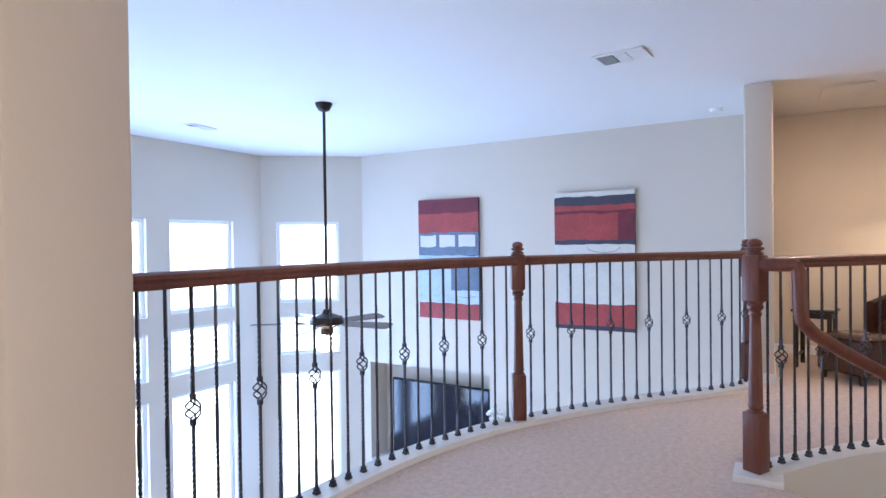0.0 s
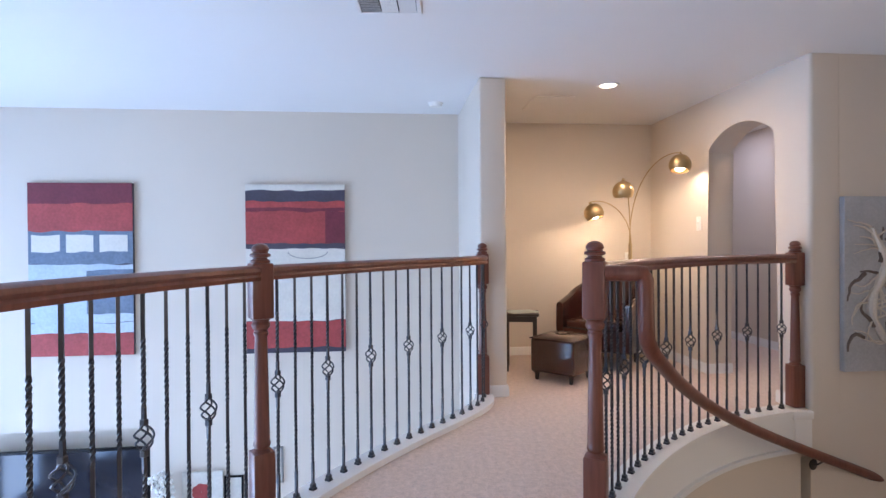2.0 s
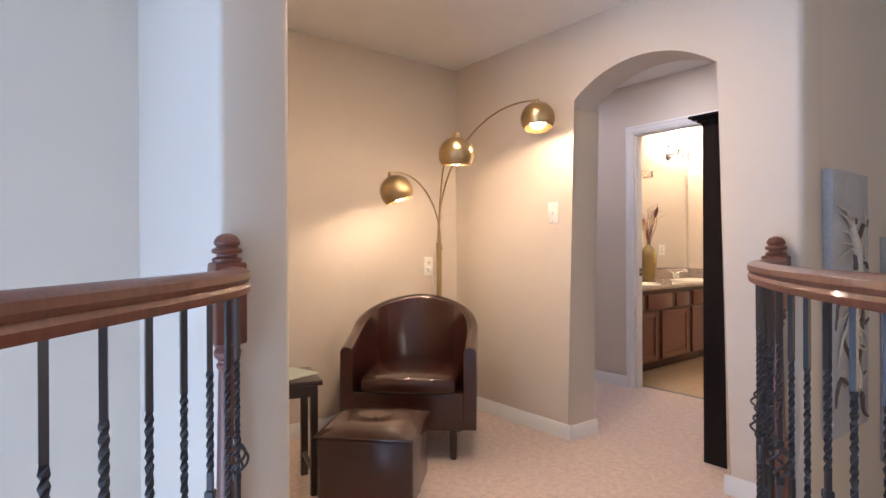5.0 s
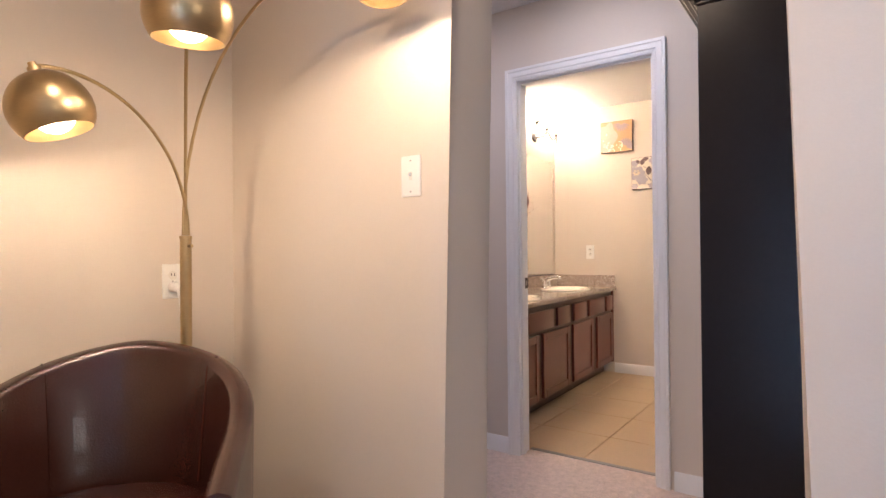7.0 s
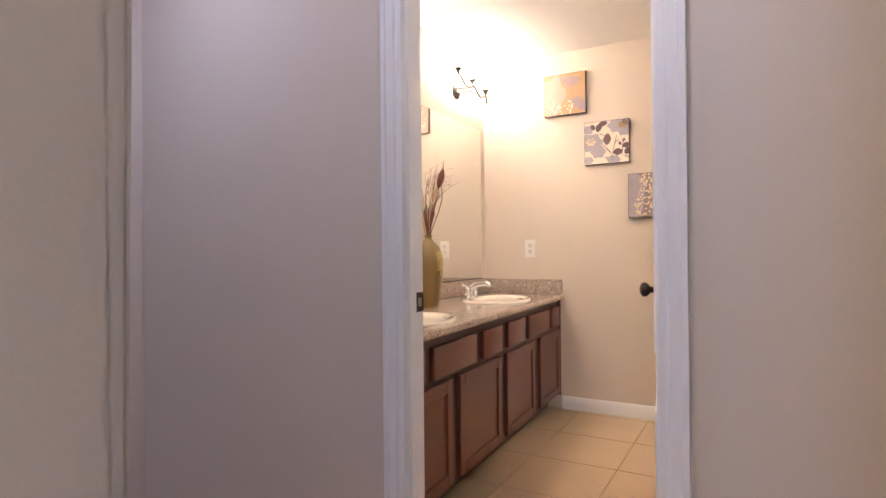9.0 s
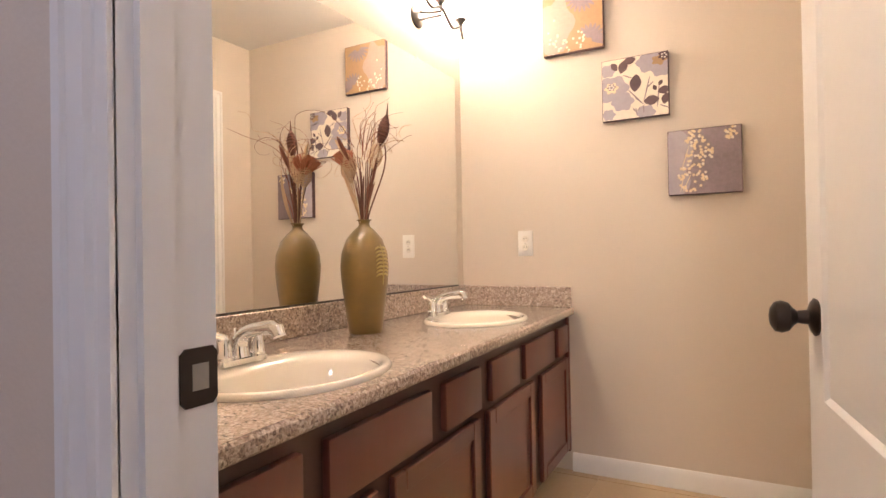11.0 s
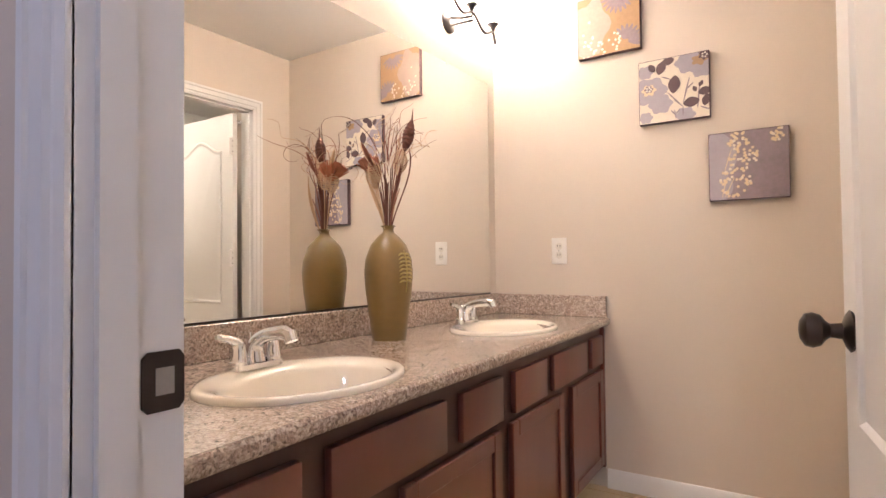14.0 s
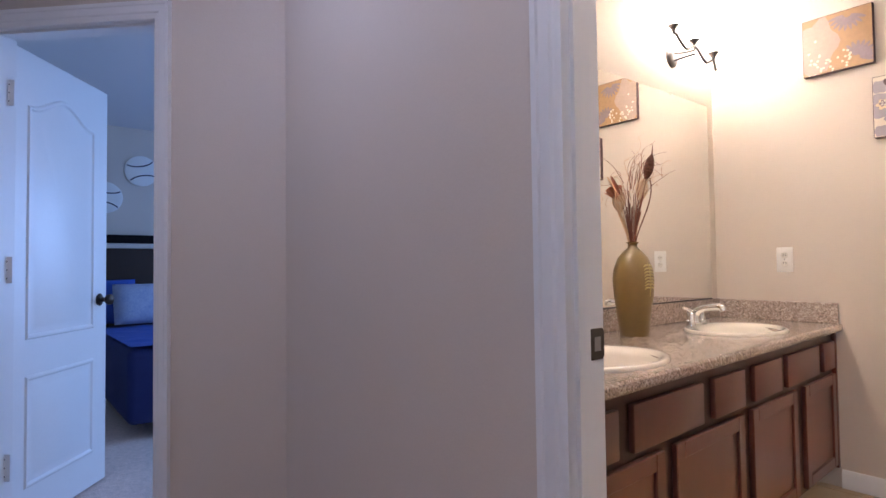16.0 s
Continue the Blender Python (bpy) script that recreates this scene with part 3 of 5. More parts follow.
for j in (37,):
    b = Vector(pts[j])
    d = (Vector(pts[j + 1]) - b).normalized()
    nrm = Vector((d.y, -d.x, 0)).normalized() * -1
    part("bracket", tube([b + Vector((0, 0, -0.03)), b + Vector((0, 0, -0.06)) + nrm * 0.03, b + Vector((0, 0, -0.075)) + nrm * 0.07], 0.006, 8), IRON, rail, "black iron wall bracket")
    part("bracket_rose", lathe([(0.038, 0), (0.038, 0.006), (0.014, 0.014)], 16, m=Matrix.Translation(b + nrm * 0.07 + Vector((0, 0, -0.075))) @ nrm.to_track_quat("-Z", "Y").to_matrix().to_4x4()), IRON, rail, "round black iron wall plate")

# ---- great room ----


def window(place, turn, w, z0, z1, name="window", bars=1):
    """White framed window unit in an opening; x along the wall, y outward."""
    ob = tagged(thing(name, "tall white framed window full of bright daylight", "window", (*place, 0), turn), kind="structure")
    f = 0.045
    part("window_frame", boxes(((0, 0.05, z0), (f, 0.11, z1)), ((w - f, 0.05, z0), (w, 0.11, z1)), ((f, 0.05, z0), (w - f, 0.11, z0 + f)), ((f, 0.05, z1 - f), (w - f, 0.11, z1)), bevel=0.004, seg=1), TRIM, ob, smooth=0)
    pane = part("pane", boxes(((f, 0.075, z0 + f), (w - f, 0.081, z1 - f))), GLASS, ob, "clear glass pane")
    pane.visible_shadow = False
    return ob


a_side = math.degrees(math.atan2(BAY[0][1] - BAY[1][1], BAY[0][0] - BAY[1][0]))
us = Vector((BAY[0][0] - BAY[1][0], BAY[0][1] - BAY[1][1])).normalized()
for z0, z1 in ROWS_Z:
    # frames look outward: on the side wall the way runs with the outside on its left
    p = Vector(BAY[1]) + us * 0.21
    window((p.x, p.y), a_side, 0.90, z0, z1)
    for x in (0.50, 1.76):
        window((BAY[1][0] + x + 0.96, BAY[1][1]), 180, 0.96, z0, z1)
ue = Vector((BAY[2][0] - BAY[3][0], BAY[2][1] - BAY[3][1])).normalized()
le = math.dist(BAY[2], BAY[3])
for z0, z1 in ROWS_Z:
    p = Vector(BAY[2]) - ue * 1.3
    window((p.x, p.y), math.degrees(math.atan2(ue.y, ue.x)), 0.90, z0, z1)


def canvas(name, place, turn, w, h, d, bands, label, edge_mat, extra=()):
    """A stretched canvas: x across, facing -y, with painted fields as thin raised layers."""
    ob = thing(name, label, "painting", place, turn)
    part("stretcher", boxes(((0, -d, 0), (w, 0, h)), bevel=0.004), edge_mat, ob)
    for k, (x0, z0, x1, z1, m) in enumerate(bands):
        n = max(2, int((x1 - x0) * w / 0.03))
        lo, hi = [], []
        for i in range(n + 1):
            u = x0 + (x1 - x0) * i / n
            j = 0.010 * noise.noise(Vector((u * 7, z0 * 9, k)))
            q = 0.010 * noise.noise(Vector((u * 7, z1 * 9, k + 0.5)))
            lo.append((u * w, (z0 + (j if z0 > 0.01 else 0)) * h))
            hi.append((u * w, (z1 + (q if z1 < 0.99 else 0)) * h))
        part("paint_field", sheet(lo + hi[::-1], -d - 0.0012 - 0.0006 * k, -d + 0.001), m, ob, smooth=0)
    for bm, m in extra:
        part("paint_stroke", bm, m, ob)
    return ob


FULL = lambda z0, z1, m: (0, z0, 1, z1, m)
canvas("painting", (PW + 0.001, -7.77, 0.18), 90, 0.93, 1.63, 0.04,
       [FULL(0, 0.13, RED), FULL(0.13, 0.19, SKYBLUE), FULL(0.19, 0.53, SKYBLUE), (0.55, 0.24, 1, 0.50, SLATE), FULL(0.53, 0.74, SLATE), (0.03, 0.60, 0.30, 0.70, CREAM), (0.36, 0.60, 0.62, 0.70, CREAM), (0.68, 0.60, 0.95, 0.70, CREAM),
        FULL(0.72, 1.0, RED), FULL(0.88, 1.0, MAROON)], "abstract canvas in red, slate blue and pale blue bands", NAVY)
canvas("painting", (PW + 0.001, -5.80, 0.16), 90, 0.95, 1.64, 0.04,
       [FULL(0, 0.03, NAVY), FULL(0.03, 0.19, RED), FULL(0.19, 0.62, CREAM), FULL(0.62, 0.66, NAVY), FULL(0.65, 0.91, RED), (0.8, 0.65, 1.0, 0.84, MAROON), FULL(0.84, 0.86, MAROON), FULL(0.90, 0.97, NAVY), FULL(0.965, 1.0, CREAM)],
       "abstract canvas in red, cream and black bands", NAVY,
       [(tube([((0.62 + 0.2 * math.cos(a)) * 0.95, -0.043, (0.60 + 0.04 * math.sin(a)) * 1.64) for a in (math.pi + math.pi * k / 16 for k in range(17))], 0.004, 6), STEEL)])

# media recess: television, console and flowers
tv = thing("television", "large flat black television reflecting the windows", "television", (PW - 0.20, -7.60, -1.98), 90)
part("panel", boxes(((-0.80, -0.03, 0.10), (0.80, 0.02, 1.20)), bevel=0.01), BLACKPAINT, tv)
part("screen", boxes(((-0.775, -0.034, 0.13), (0.775, -0.029, 1.175))), SCREEN, tv, "glossy dark screen", smooth=0)
part("stand", boxes(((-0.25, -0.12, 0.0), (0.25, 0.10, 0.02)), ((-0.05, -0.01, 0.02), (0.05, 0.02, 0.12)), bevel=0.006), BLACKPAINT, tv)
solid("trim_recess_sill", boxes(((PW - 0.40, -8.68, -2.05), (PW + 0.03, -6.72, -1.985)), bevel=0.006), TRIM, "white painted sill of the media recess", "sill", kind="structure")

mb = thing("media_player", "flat black media box on the white sill", "media player", (PW - 0.02, -7.75, -1.985), 90)
part("case", boxes(((-0.30, -0.10, 0.0), (0.30, 0.06, 0.055)), bevel=0.006), BLACKPAINT, mb)
part("front_strip", boxes(((-0.27, -0.102, 0.018), (0.27, -0.0995, 0.036))), STEEL, mb, smooth=0)
sh = thing("wall_shelf", "narrow white painted ledge on the wall beside the recess", "shelf")
part("board", boxes(((PW, -6.64, -1.66), (PW + 0.24, -5.55, -1.625)), bevel=0.004), TRIM, sh, smooth=0)
for y in (-6.45, -5.75):
    part("bracket", boxes(((PW, y, -1.80), (PW + 0.03, y + 0.03, -1.66)), ((PW + 0.03, y, -1.685), (PW + 0.18, y + 0.03, -1.66)), bevel=0.003, seg=1), TRIM, sh, smooth=0)
pc = thing("flower_picture", "pale canvas with a red flower standing on the ledge", "picture", (PW + 0.05, -6.22, -1.625))
part("canvas", boxes(((-0.012, -0.19, 0.0), (0.012, 0.19, 0.66)), bevel=0.003, seg=1), CREAM, pc)
for k in range(7):
    a = 2 * math.pi * k / 7
    part("painted_petal", lathe([(0.001, 0.002), (0.035, 0.001), (0.042, 0)], 14, m=Matrix.Translation((0.0122, 0.05 * math.cos(a) - 0.01, 0.47 + 0.042 * math.sin(a))) @ pose(0, 0, 0, 0, 90, 0), closed=False), RED, pc, "red painted petal")
part("painted_stem", boxes(((0.0118, -0.02, 0.12), (0.0128, -0.008, 0.43))), SLATE, pc, smooth=0)
for name, y0, y1, z0, z1, m, label in (("picture_frame", -6.03, -5.85, -1.40, -1.03, BLACKPAINT, "small dark framed photograph hung on the wall"), ("picture_frame", -5.565, -5.47, -1.12, -0.77, STEEL, "narrow silver picture frame hung on the wall")):
    pf = thing(name, label, "picture", (PW, (y0 + y1) / 2, z0), 0)
    h, w = z1 - z0, (y1 - y0) / 2
    part("frame", boxes(((0, -w, 0), (0.02, -w + 0.018, h)), ((0, w - 0.018, 0), (0.02, w, h)), ((0, -w + 0.018, 0), (0.02, w - 0.018, 0.018)), ((0, -w + 0.018, h - 0.018), (0.02, w - 0.018, h))), m, pf, smooth=0)
    part("photograph", boxes(((0.001, -w + 0.017, 0.017), (0.009, w - 0.017, h - 0.017))), CREAM, pf, smooth=0)
vase = thing("flower_vase", "red vase with white blossom branches on the ledge", "vase", (PW + 0.13, -6.45, -1.625))
part("vase", lathe([(0.05, 0), (0.065, 0.05), (0.07, 0.15), (0.045, 0.25), (0.05, 0.28), (0.044, 0.28)], 20), RED, vase)
rnd = random.Random(4)
for k in range(7):
    a, l = rnd.uniform(0, 6.28), rnd.uniform(0.4, 0.65)
    tip = Vector((0.07 * math.cos(a) + 0.04, 0.17 * math.sin(a) - 0.20, 0.22 + l * 0.75))
    pts = bezier((0, 0, 0.25), (0, 0, 0.35), tuple(tip * 0.7), tuple(tip), 8)
    part("branch", tube(pts, 0.004, 5), DARKWOOD, vase)
    bm = bmesh.new()
    for j in range(24):
        p = pts[rnd.randint(3, 8)] + Vector([rnd.uniform(-0.03, 0.03) for _ in range(3)])
        bmesh.ops.create_icosphere(bm, subdivisions=1, radius=rnd.uniform(0.012, 0.026), matrix=Matrix.Translation(p))
    part("blossom", bm, PLATE, vase, "white blossoms")


def fan():
    ob = thing("ceiling_fan", "bronze ceiling fan with five blades, lit, on a long downrod", "ceiling fan", (2.43, -7.10, 0.0))
    part("canopy", lathe([(0.02, 2.44), (0.05, 2.455), (0.075, 2.50), (0.08, 2.52)], 24), BRONZE, ob)
    part("downrod", tube([(0, 0, 0.57), (0, 0, 2.46)], 0.014, 12), BRONZE, ob)
    part("motor", lathe([(0.03, 0.61), (0.05, 0.57), (0.14, 0.54), (0.16, 0.51), (0.16, 0.475), (0.10, 0.45), (0.06, 0.43), (0.06, 0.38), (0.03, 0.36)], 28), BRONZE, ob)
    for k in range(5):
        m = pose(0, 0, 0.485, 0, 0, 72 * k + -48.0)
        bl = bmesh.new()
        out = [(0.20, -0.055), (0.62, -0.075), (0.67, -0.06), (0.685, 0), (0.67, 0.06), (0.62, 0.075), (0.20, 0.055)]
        prism(out, -0.004, 0.004, bl)
        bl.transform(m @ pose(0, 0, 0, 12, 0, 0))
        b = part("blade", bl, BLADE, ob, smooth=0)
        iron = boxes(((0.10, -0.02, -0.012), (0.27, 0.02, -0.004)), bevel=0.003)
        iron.transform(m)
        part("blade_iron", iron, BRONZE, ob)
    for k in range(4):
        m = pose(0, 0, 0.37, 0, 0, 90 * k + 20) @ pose(0.095, 0, 0, 0, 30, 0)
        bm = lathe([(0.020, 0.0), (0.036, -0.02), (0.054, -0.065), (0.074, -0.125)], 16, closed=False)
        bm.transform(m)
        part("glass_shade", bm, FANGLASS, ob, "glowing frosted glass shade")
    return ob


BLADE = mat("walnut_fan_blade", (0.16, 0.12, 0.10), 0.3, vary=0.2, grain=60, bump=0.1, stretch=(1, 6, 1))
FANGLASS = glow("fan_glass", (1.0, 0.88, 0.74), 9.0)
fan()


def vent(name, place, turn, w, d, label):
    ob = thing(name, label, "air vent", place, turn)
    part("frame", boxes(((-w / 2, -d / 2, -0.012), (w / 2, -d / 2 + 0.025, 0)), ((-w / 2, d / 2 - 0.025, -0.012), (w / 2, d / 2, 0)), ((-w / 2, -d / 2 + 0.025, -0.012), (-w / 2 + 0.025, d / 2 - 0.025, 0)),
                        ((w / 2 - 0.025, -d / 2 + 0.025, -0.012), (w / 2, d / 2 - 0.025, 0)), bevel=0.003, seg=1), TRIM, ob)
    # Black sheet paints the shade inside the vent; no duct is built.
    part("backing", boxes(((-w / 2 + 0.02, -d / 2 + 0.02, -0.002), (w / 2 - 0.02, d / 2 - 0.02, 0.0))), BLACKPAINT, ob, "black sheet for the shade behind the slats")
    n = int((d - 0.05) / 0.021)
    for k in range(n):
        y = -d / 2 + 0.035 + k * 0.021
        for x0, x1, tilt in ((-w / 2 + 0.025, -w * 0.12, 40), (-w * 0.12, w * 0.15, 0), (w * 0.15, w / 2 - 0.025, -40)):
            bm = boxes(((x0 + 0.003, -0.008, -0.001), (x1 - 0.003, 0.008, 0.001)))
            bm.transform(pose(0, y, -0.008, tilt, 0, 0))
            part("slat", bm, TRIM, ob, smooth=0)
    return ob


vent("ceiling_vent", (2.30, -4.43, TOP), 84, 0.36, 0.26, "white louvred air vent in the ceiling")
vent("ceiling_vent", (2.40, -8.92, TOP), 10, 0.36, 0.16, "small white louvred air vent in the ceiling")
sd = thing("smoke_detector", "round white smoke detector on the ceiling", "smoke detector", (0.17, -3.98, TOP))
part("base", lathe([(0.07, -0.012), (0.072, 0)], 28), PLATE, sd)
part("dome", lathe([(0.03, -0.04), (0.055, -0.035), (0.06, -0.012)], 28), PLATE, sd)
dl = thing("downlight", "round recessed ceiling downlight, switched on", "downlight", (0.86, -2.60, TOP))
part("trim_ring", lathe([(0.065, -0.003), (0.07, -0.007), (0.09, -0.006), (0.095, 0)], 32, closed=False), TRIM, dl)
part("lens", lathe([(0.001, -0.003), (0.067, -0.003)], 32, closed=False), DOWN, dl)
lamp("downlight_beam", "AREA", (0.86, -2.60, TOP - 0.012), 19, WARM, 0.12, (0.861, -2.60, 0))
# Hall fill lamps, added out of view; bluish hues stand in for daylight.
for x, hue in ((-0.75, (0.60, 0.61, 0.88)), (0.55, (0.72, 0.66, 0.76))):
    hall_fill = thing("downlight", "unseen recessed fill light added in the hall", "downlight", (x, -0.68, TOP))
    part("trim_ring", lathe([(0.065, -0.003), (0.07, -0.007), (0.09, -0.006), (0.095, 0)], 32, closed=False), TRIM, hall_fill)
    part("lens", lathe([(0.001, -0.003), (0.067, -0.003)], 32, closed=False), DOWN, hall_fill)
    lamp("downlight_beam", "AREA", (x, -0.68, TOP - 0.012), 8.0, hue, 0.12, (x + 0.001, -0.68, 0))
solid("attic_hatch", boxes(((0.0, -3.12, TOP - 0.010), (0.50, -2.75, TOP + 0.001)), bevel=0.003), CEIL, "white attic access panel in the ceiling", "hatch", kind="structure")

# ---- loft nook ----


def tub_chair():
    ob = thing("tub_chair", "dark brown leather tub armchair with curved back", "armchair", (0.02, -2.13, 0), 0)
    ob.matrix_world = pose(-0.075, -2.275, 0, 0, 0, -42) @ Matrix.Scale(1.035, 4)
    # local: front along +x
    R, T = 0.363, 0.066
    n = 36
    bm = bmesh.new()
    rows = []
    for k in range(n + 1):
        u = -1 + 2 * k / n
        a = u * radians(112)
        if abs(a) <= math.pi / 2:
            c, o = Vector((-math.cos(a), math.sin(a), 0)), Vector((0, 0, 0))
        else:
            c, o = Vector((0, math.copysign(1, a), 0)), Vector(((abs(a) - math.pi / 2) * 0.75, 0, 0))
        back = 0.5 + 0.5 * math.cos(min(math.pi, abs(u) * math.pi * 1.02))
        top = 0.60 + 0.232 * (1 - abs(u) ** 1.6)
        lean = 0.05 * back
        ring = []
        for rr, z in ((R, 0.17), (R + 0.004, 0.40), (R + lean, top - 0.02), (R + lean - 0.008, top - 0.004), (R + lean - T / 2, top + 0.004), (R + lean - T + 0.008, top - 0.004), (R + lean - T, top - 0.02), (R - T, 0.40), (R - T, 0.17)):
            ring.append(bm.verts.new(c * rr + o + Vector((0, 0, z))))
        rows.append(ring)
    for p, q in zip(rows, rows[1:]):
        for j in range(len(p)):
            bm.faces.new((p[j], p[(j + 1) % len(p)], q[(j + 1) % len(p)], q[j]))
    bm.faces.new(rows[0][::-1])
    bm.faces.new(rows[-1])
    part("backrest", bm, LEATHER, ob, smooth=0.9)
    bm = bmesh.new()
    box(bm, (-0.24, -0.272, 0.18), (0.27, 0.272, 0.36), 0.03, 3)
    part("seat_base", bm, LEATHER, ob, smooth=0.9)
    bm = bmesh.new()
    box(bm, (0.20, -0.299, 0.165), (0.293, 0.299, 0.365), 0.012, 3)
    part("front_panel", bm, LEATHER, ob, smooth=0.9)
    for q in (-40, 40):
        a = radians(q)
        back = 0.5 + 0.5 * math.cos(math.pi * 1.02 * abs(q) / 112)
        top, lean = 0.60 + 0.232 * (1 - (abs(q) / 112) ** 1.6), 0.05 * back
        c = Vector((-math.cos(a), math.sin(a), 0))
        seam = [c * (R - T - 0.0005) + Vector((0, 0, 0.44)), c * (R + lean - T - 0.0005) + Vector((0, 0, top - 0.02)), c * (R + lean - T / 2) + Vector((0, 0, top + 0.0045)), c * (R + lean + 0.0005) + Vector((0, 0, top - 0.02)), c * (R + 0.0045) + Vector((0, 0, 0.40)), c * (R + 0.0005) + Vector((0, 0, 0.18))]
        part("seam", tube(seam, 0.0028, 6), LEATHER, ob, "stitched leather seam")
    out = []
    for k in range(17):
        a = radians(90 + 180 * k / 16)
        out.append((-0.02 + 0.26 * math.cos(a), 0.27 * math.sin(a)))
    out = [(0.30, -0.25), (0.315, -0.12), (0.32, 0), (0.315, 0.12), (0.30, 0.25)] + out
    bm = bmesh.new()
    rows = []
    for z, sc in ((0.355, 0.94), (0.37, 0.99), (0.41, 1.0), (0.435, 0.97), (0.447, 0.88), (0.455, 0.6), (0.458, 0.2)):
        rows.append([bm.verts.new((0.04 + (x - 0.04) * sc, y * sc, z)) for x, y in out])
    for p, q in zip(rows, rows[1:]):
        for j in range(len(p)):
            bm.faces.new((p[j], p[(j + 1) % len(p)], q[(j + 1) % len(p)], q[j]))
    bm.faces.new(rows[0][::-1])
    bm.faces.new(rows[-1])
    part("seat_cushion", bm, LEATHER, ob, "glossy brown leather seat cushion", smooth=0.9)
    for s in (-1, 1):
        for x in (-0.22, 0.24):
            leg = bmesh.new()
            box(leg, (x - 0.022, s * 0.24 - 0.022, 0), (x + 0.022, s * 0.24 + 0.022, 0.185), 0.004)
            for v in leg.verts:
                if v.co.z < 0.05:
                    v.co.x = x + (v.co.x - x) * 0.72
                    v.co.y = s * 0.24 + (v.co.y - s * 0.24) * 0.72
            part("leg", leg, DARKWOOD, ob)
    return ob


tub_chair()


def ottoman():
    ob = thing("ottoman", "square dark brown leather ottoman with tufted button", "ottoman", (0.495, -2.885, 0), 45)
    h = 0.208
    bm = bmesh.new()
    box(bm, (-h, -h, 0.075), (h, h, 0.37), 0.02, 3)
    part("body", bm, LEATHER, ob, smooth=0.9)
    bm = bmesh.new()
    n = 14
    g = [[bm.verts.new(((-1 + 2 * i / n) * (h + 0.006), (-1 + 2 * j / n) * (h + 0.006),
                        0.372 + 0.040 * (1 - abs(-1 + 2 * i / n) ** 4) * (1 - abs(-1 + 2 * j / n) ** 4) - 0.018 * math.exp(-((i - n / 2) ** 2 + (j - n / 2) ** 2) / 4))) for j in range(n + 1)] for i in range(n + 1)]
    for i in range(n):
        for j in range(n):
            bm.faces.new((g[i][j], g[i + 1][j], g[i + 1][j + 1], g[i][j + 1]))
    part("top_cushion", bm, LEATHER, ob, smooth=0.9)
    part("button", lathe([(0.001, 0.392), (0.010, 0.396), (0.012, 0.402), (0.006, 0.407), (0.001, 0.408)], 14, closed=False), LEATHER, ob)
    c = h + 0.006
    part("piping", tube([(c, c, 0.372), (c, -c, 0.372), (-c, -c, 0.372), (-c, c, 0.372), (c, c, 0.372)], 0.005, 6), LEATHER, ob)
    for x in (-0.165, 0.165):
        for y in (-0.165, 0.165):
            part("leg", lathe([(0.015, 0), (0.024, 0.08)], 4, m=pose(x, y, 0, 0, 0, 45)), DARKWOOD, ob, smooth=0)
    return ob


ottoman()


def side_table():
    ob = thing("side_table", "small dark wooden side table beside the armchair", "side table", (0.07, -3.17, 0), 0)
    ob.matrix_world = pose(0.058, -3.157, 0, 0, 0, -14)
    part("tabletop", boxes(((-0.17, -0.17, 0.525), (0.17, 0.17, 0.55)), bevel=0.006), DARKWOOD, ob)
    part("apron", boxes(((-0.145, -0.145, 0.47), (0.145, -0.13, 0.525)), ((-0.145, 0.13, 0.47), (0.145, 0.145, 0.525)), ((-0.145, -0.13, 0.47), (-0.13, 0.13, 0.525)), ((0.13, -0.13, 0.47), (0.145, 0.13, 0.525))), DARKWOOD, ob, smooth=0)
    for x in (-0.145, 0.12):
        for y in (-0.15, 0.115):
            part("leg", boxes(((x - 0.005, y, 0), (x + 0.03, y + 0.035, 0.525)), bevel=0.003, seg=1), DARKWOOD, ob)
    for y in (-0.14, 0.12):
        part("stretcher", boxes(((-0.13, y, 0.10), (0.13, y + 0.02, 0.125)), bevel=0.003, seg=1), DARKWOOD, ob)
    return ob


side_table()
MAG = mat("magazine_cover", (0.50, 0.56, 0.68), 0.3, vary=0.4, scale=5, grain=30, bump=0.0, second=(0.34, 0.42, 0.20))
mg = thing("magazine", "glossy magazine with a pale blue and green cover", "magazine", (0.06, -3.15, 0.55), 15)
part("pages", boxes(((-0.105, -0.14, 0.0), (0.105, 0.14, 0.005)), bevel=0.001, seg=1), PLATE, mg)
part("cover", boxes(((-0.107, -0.142, 0.005), (0.107, 0.142, 0.0062))), MAG, mg, "green and pale blue printed cover", smooth=0)


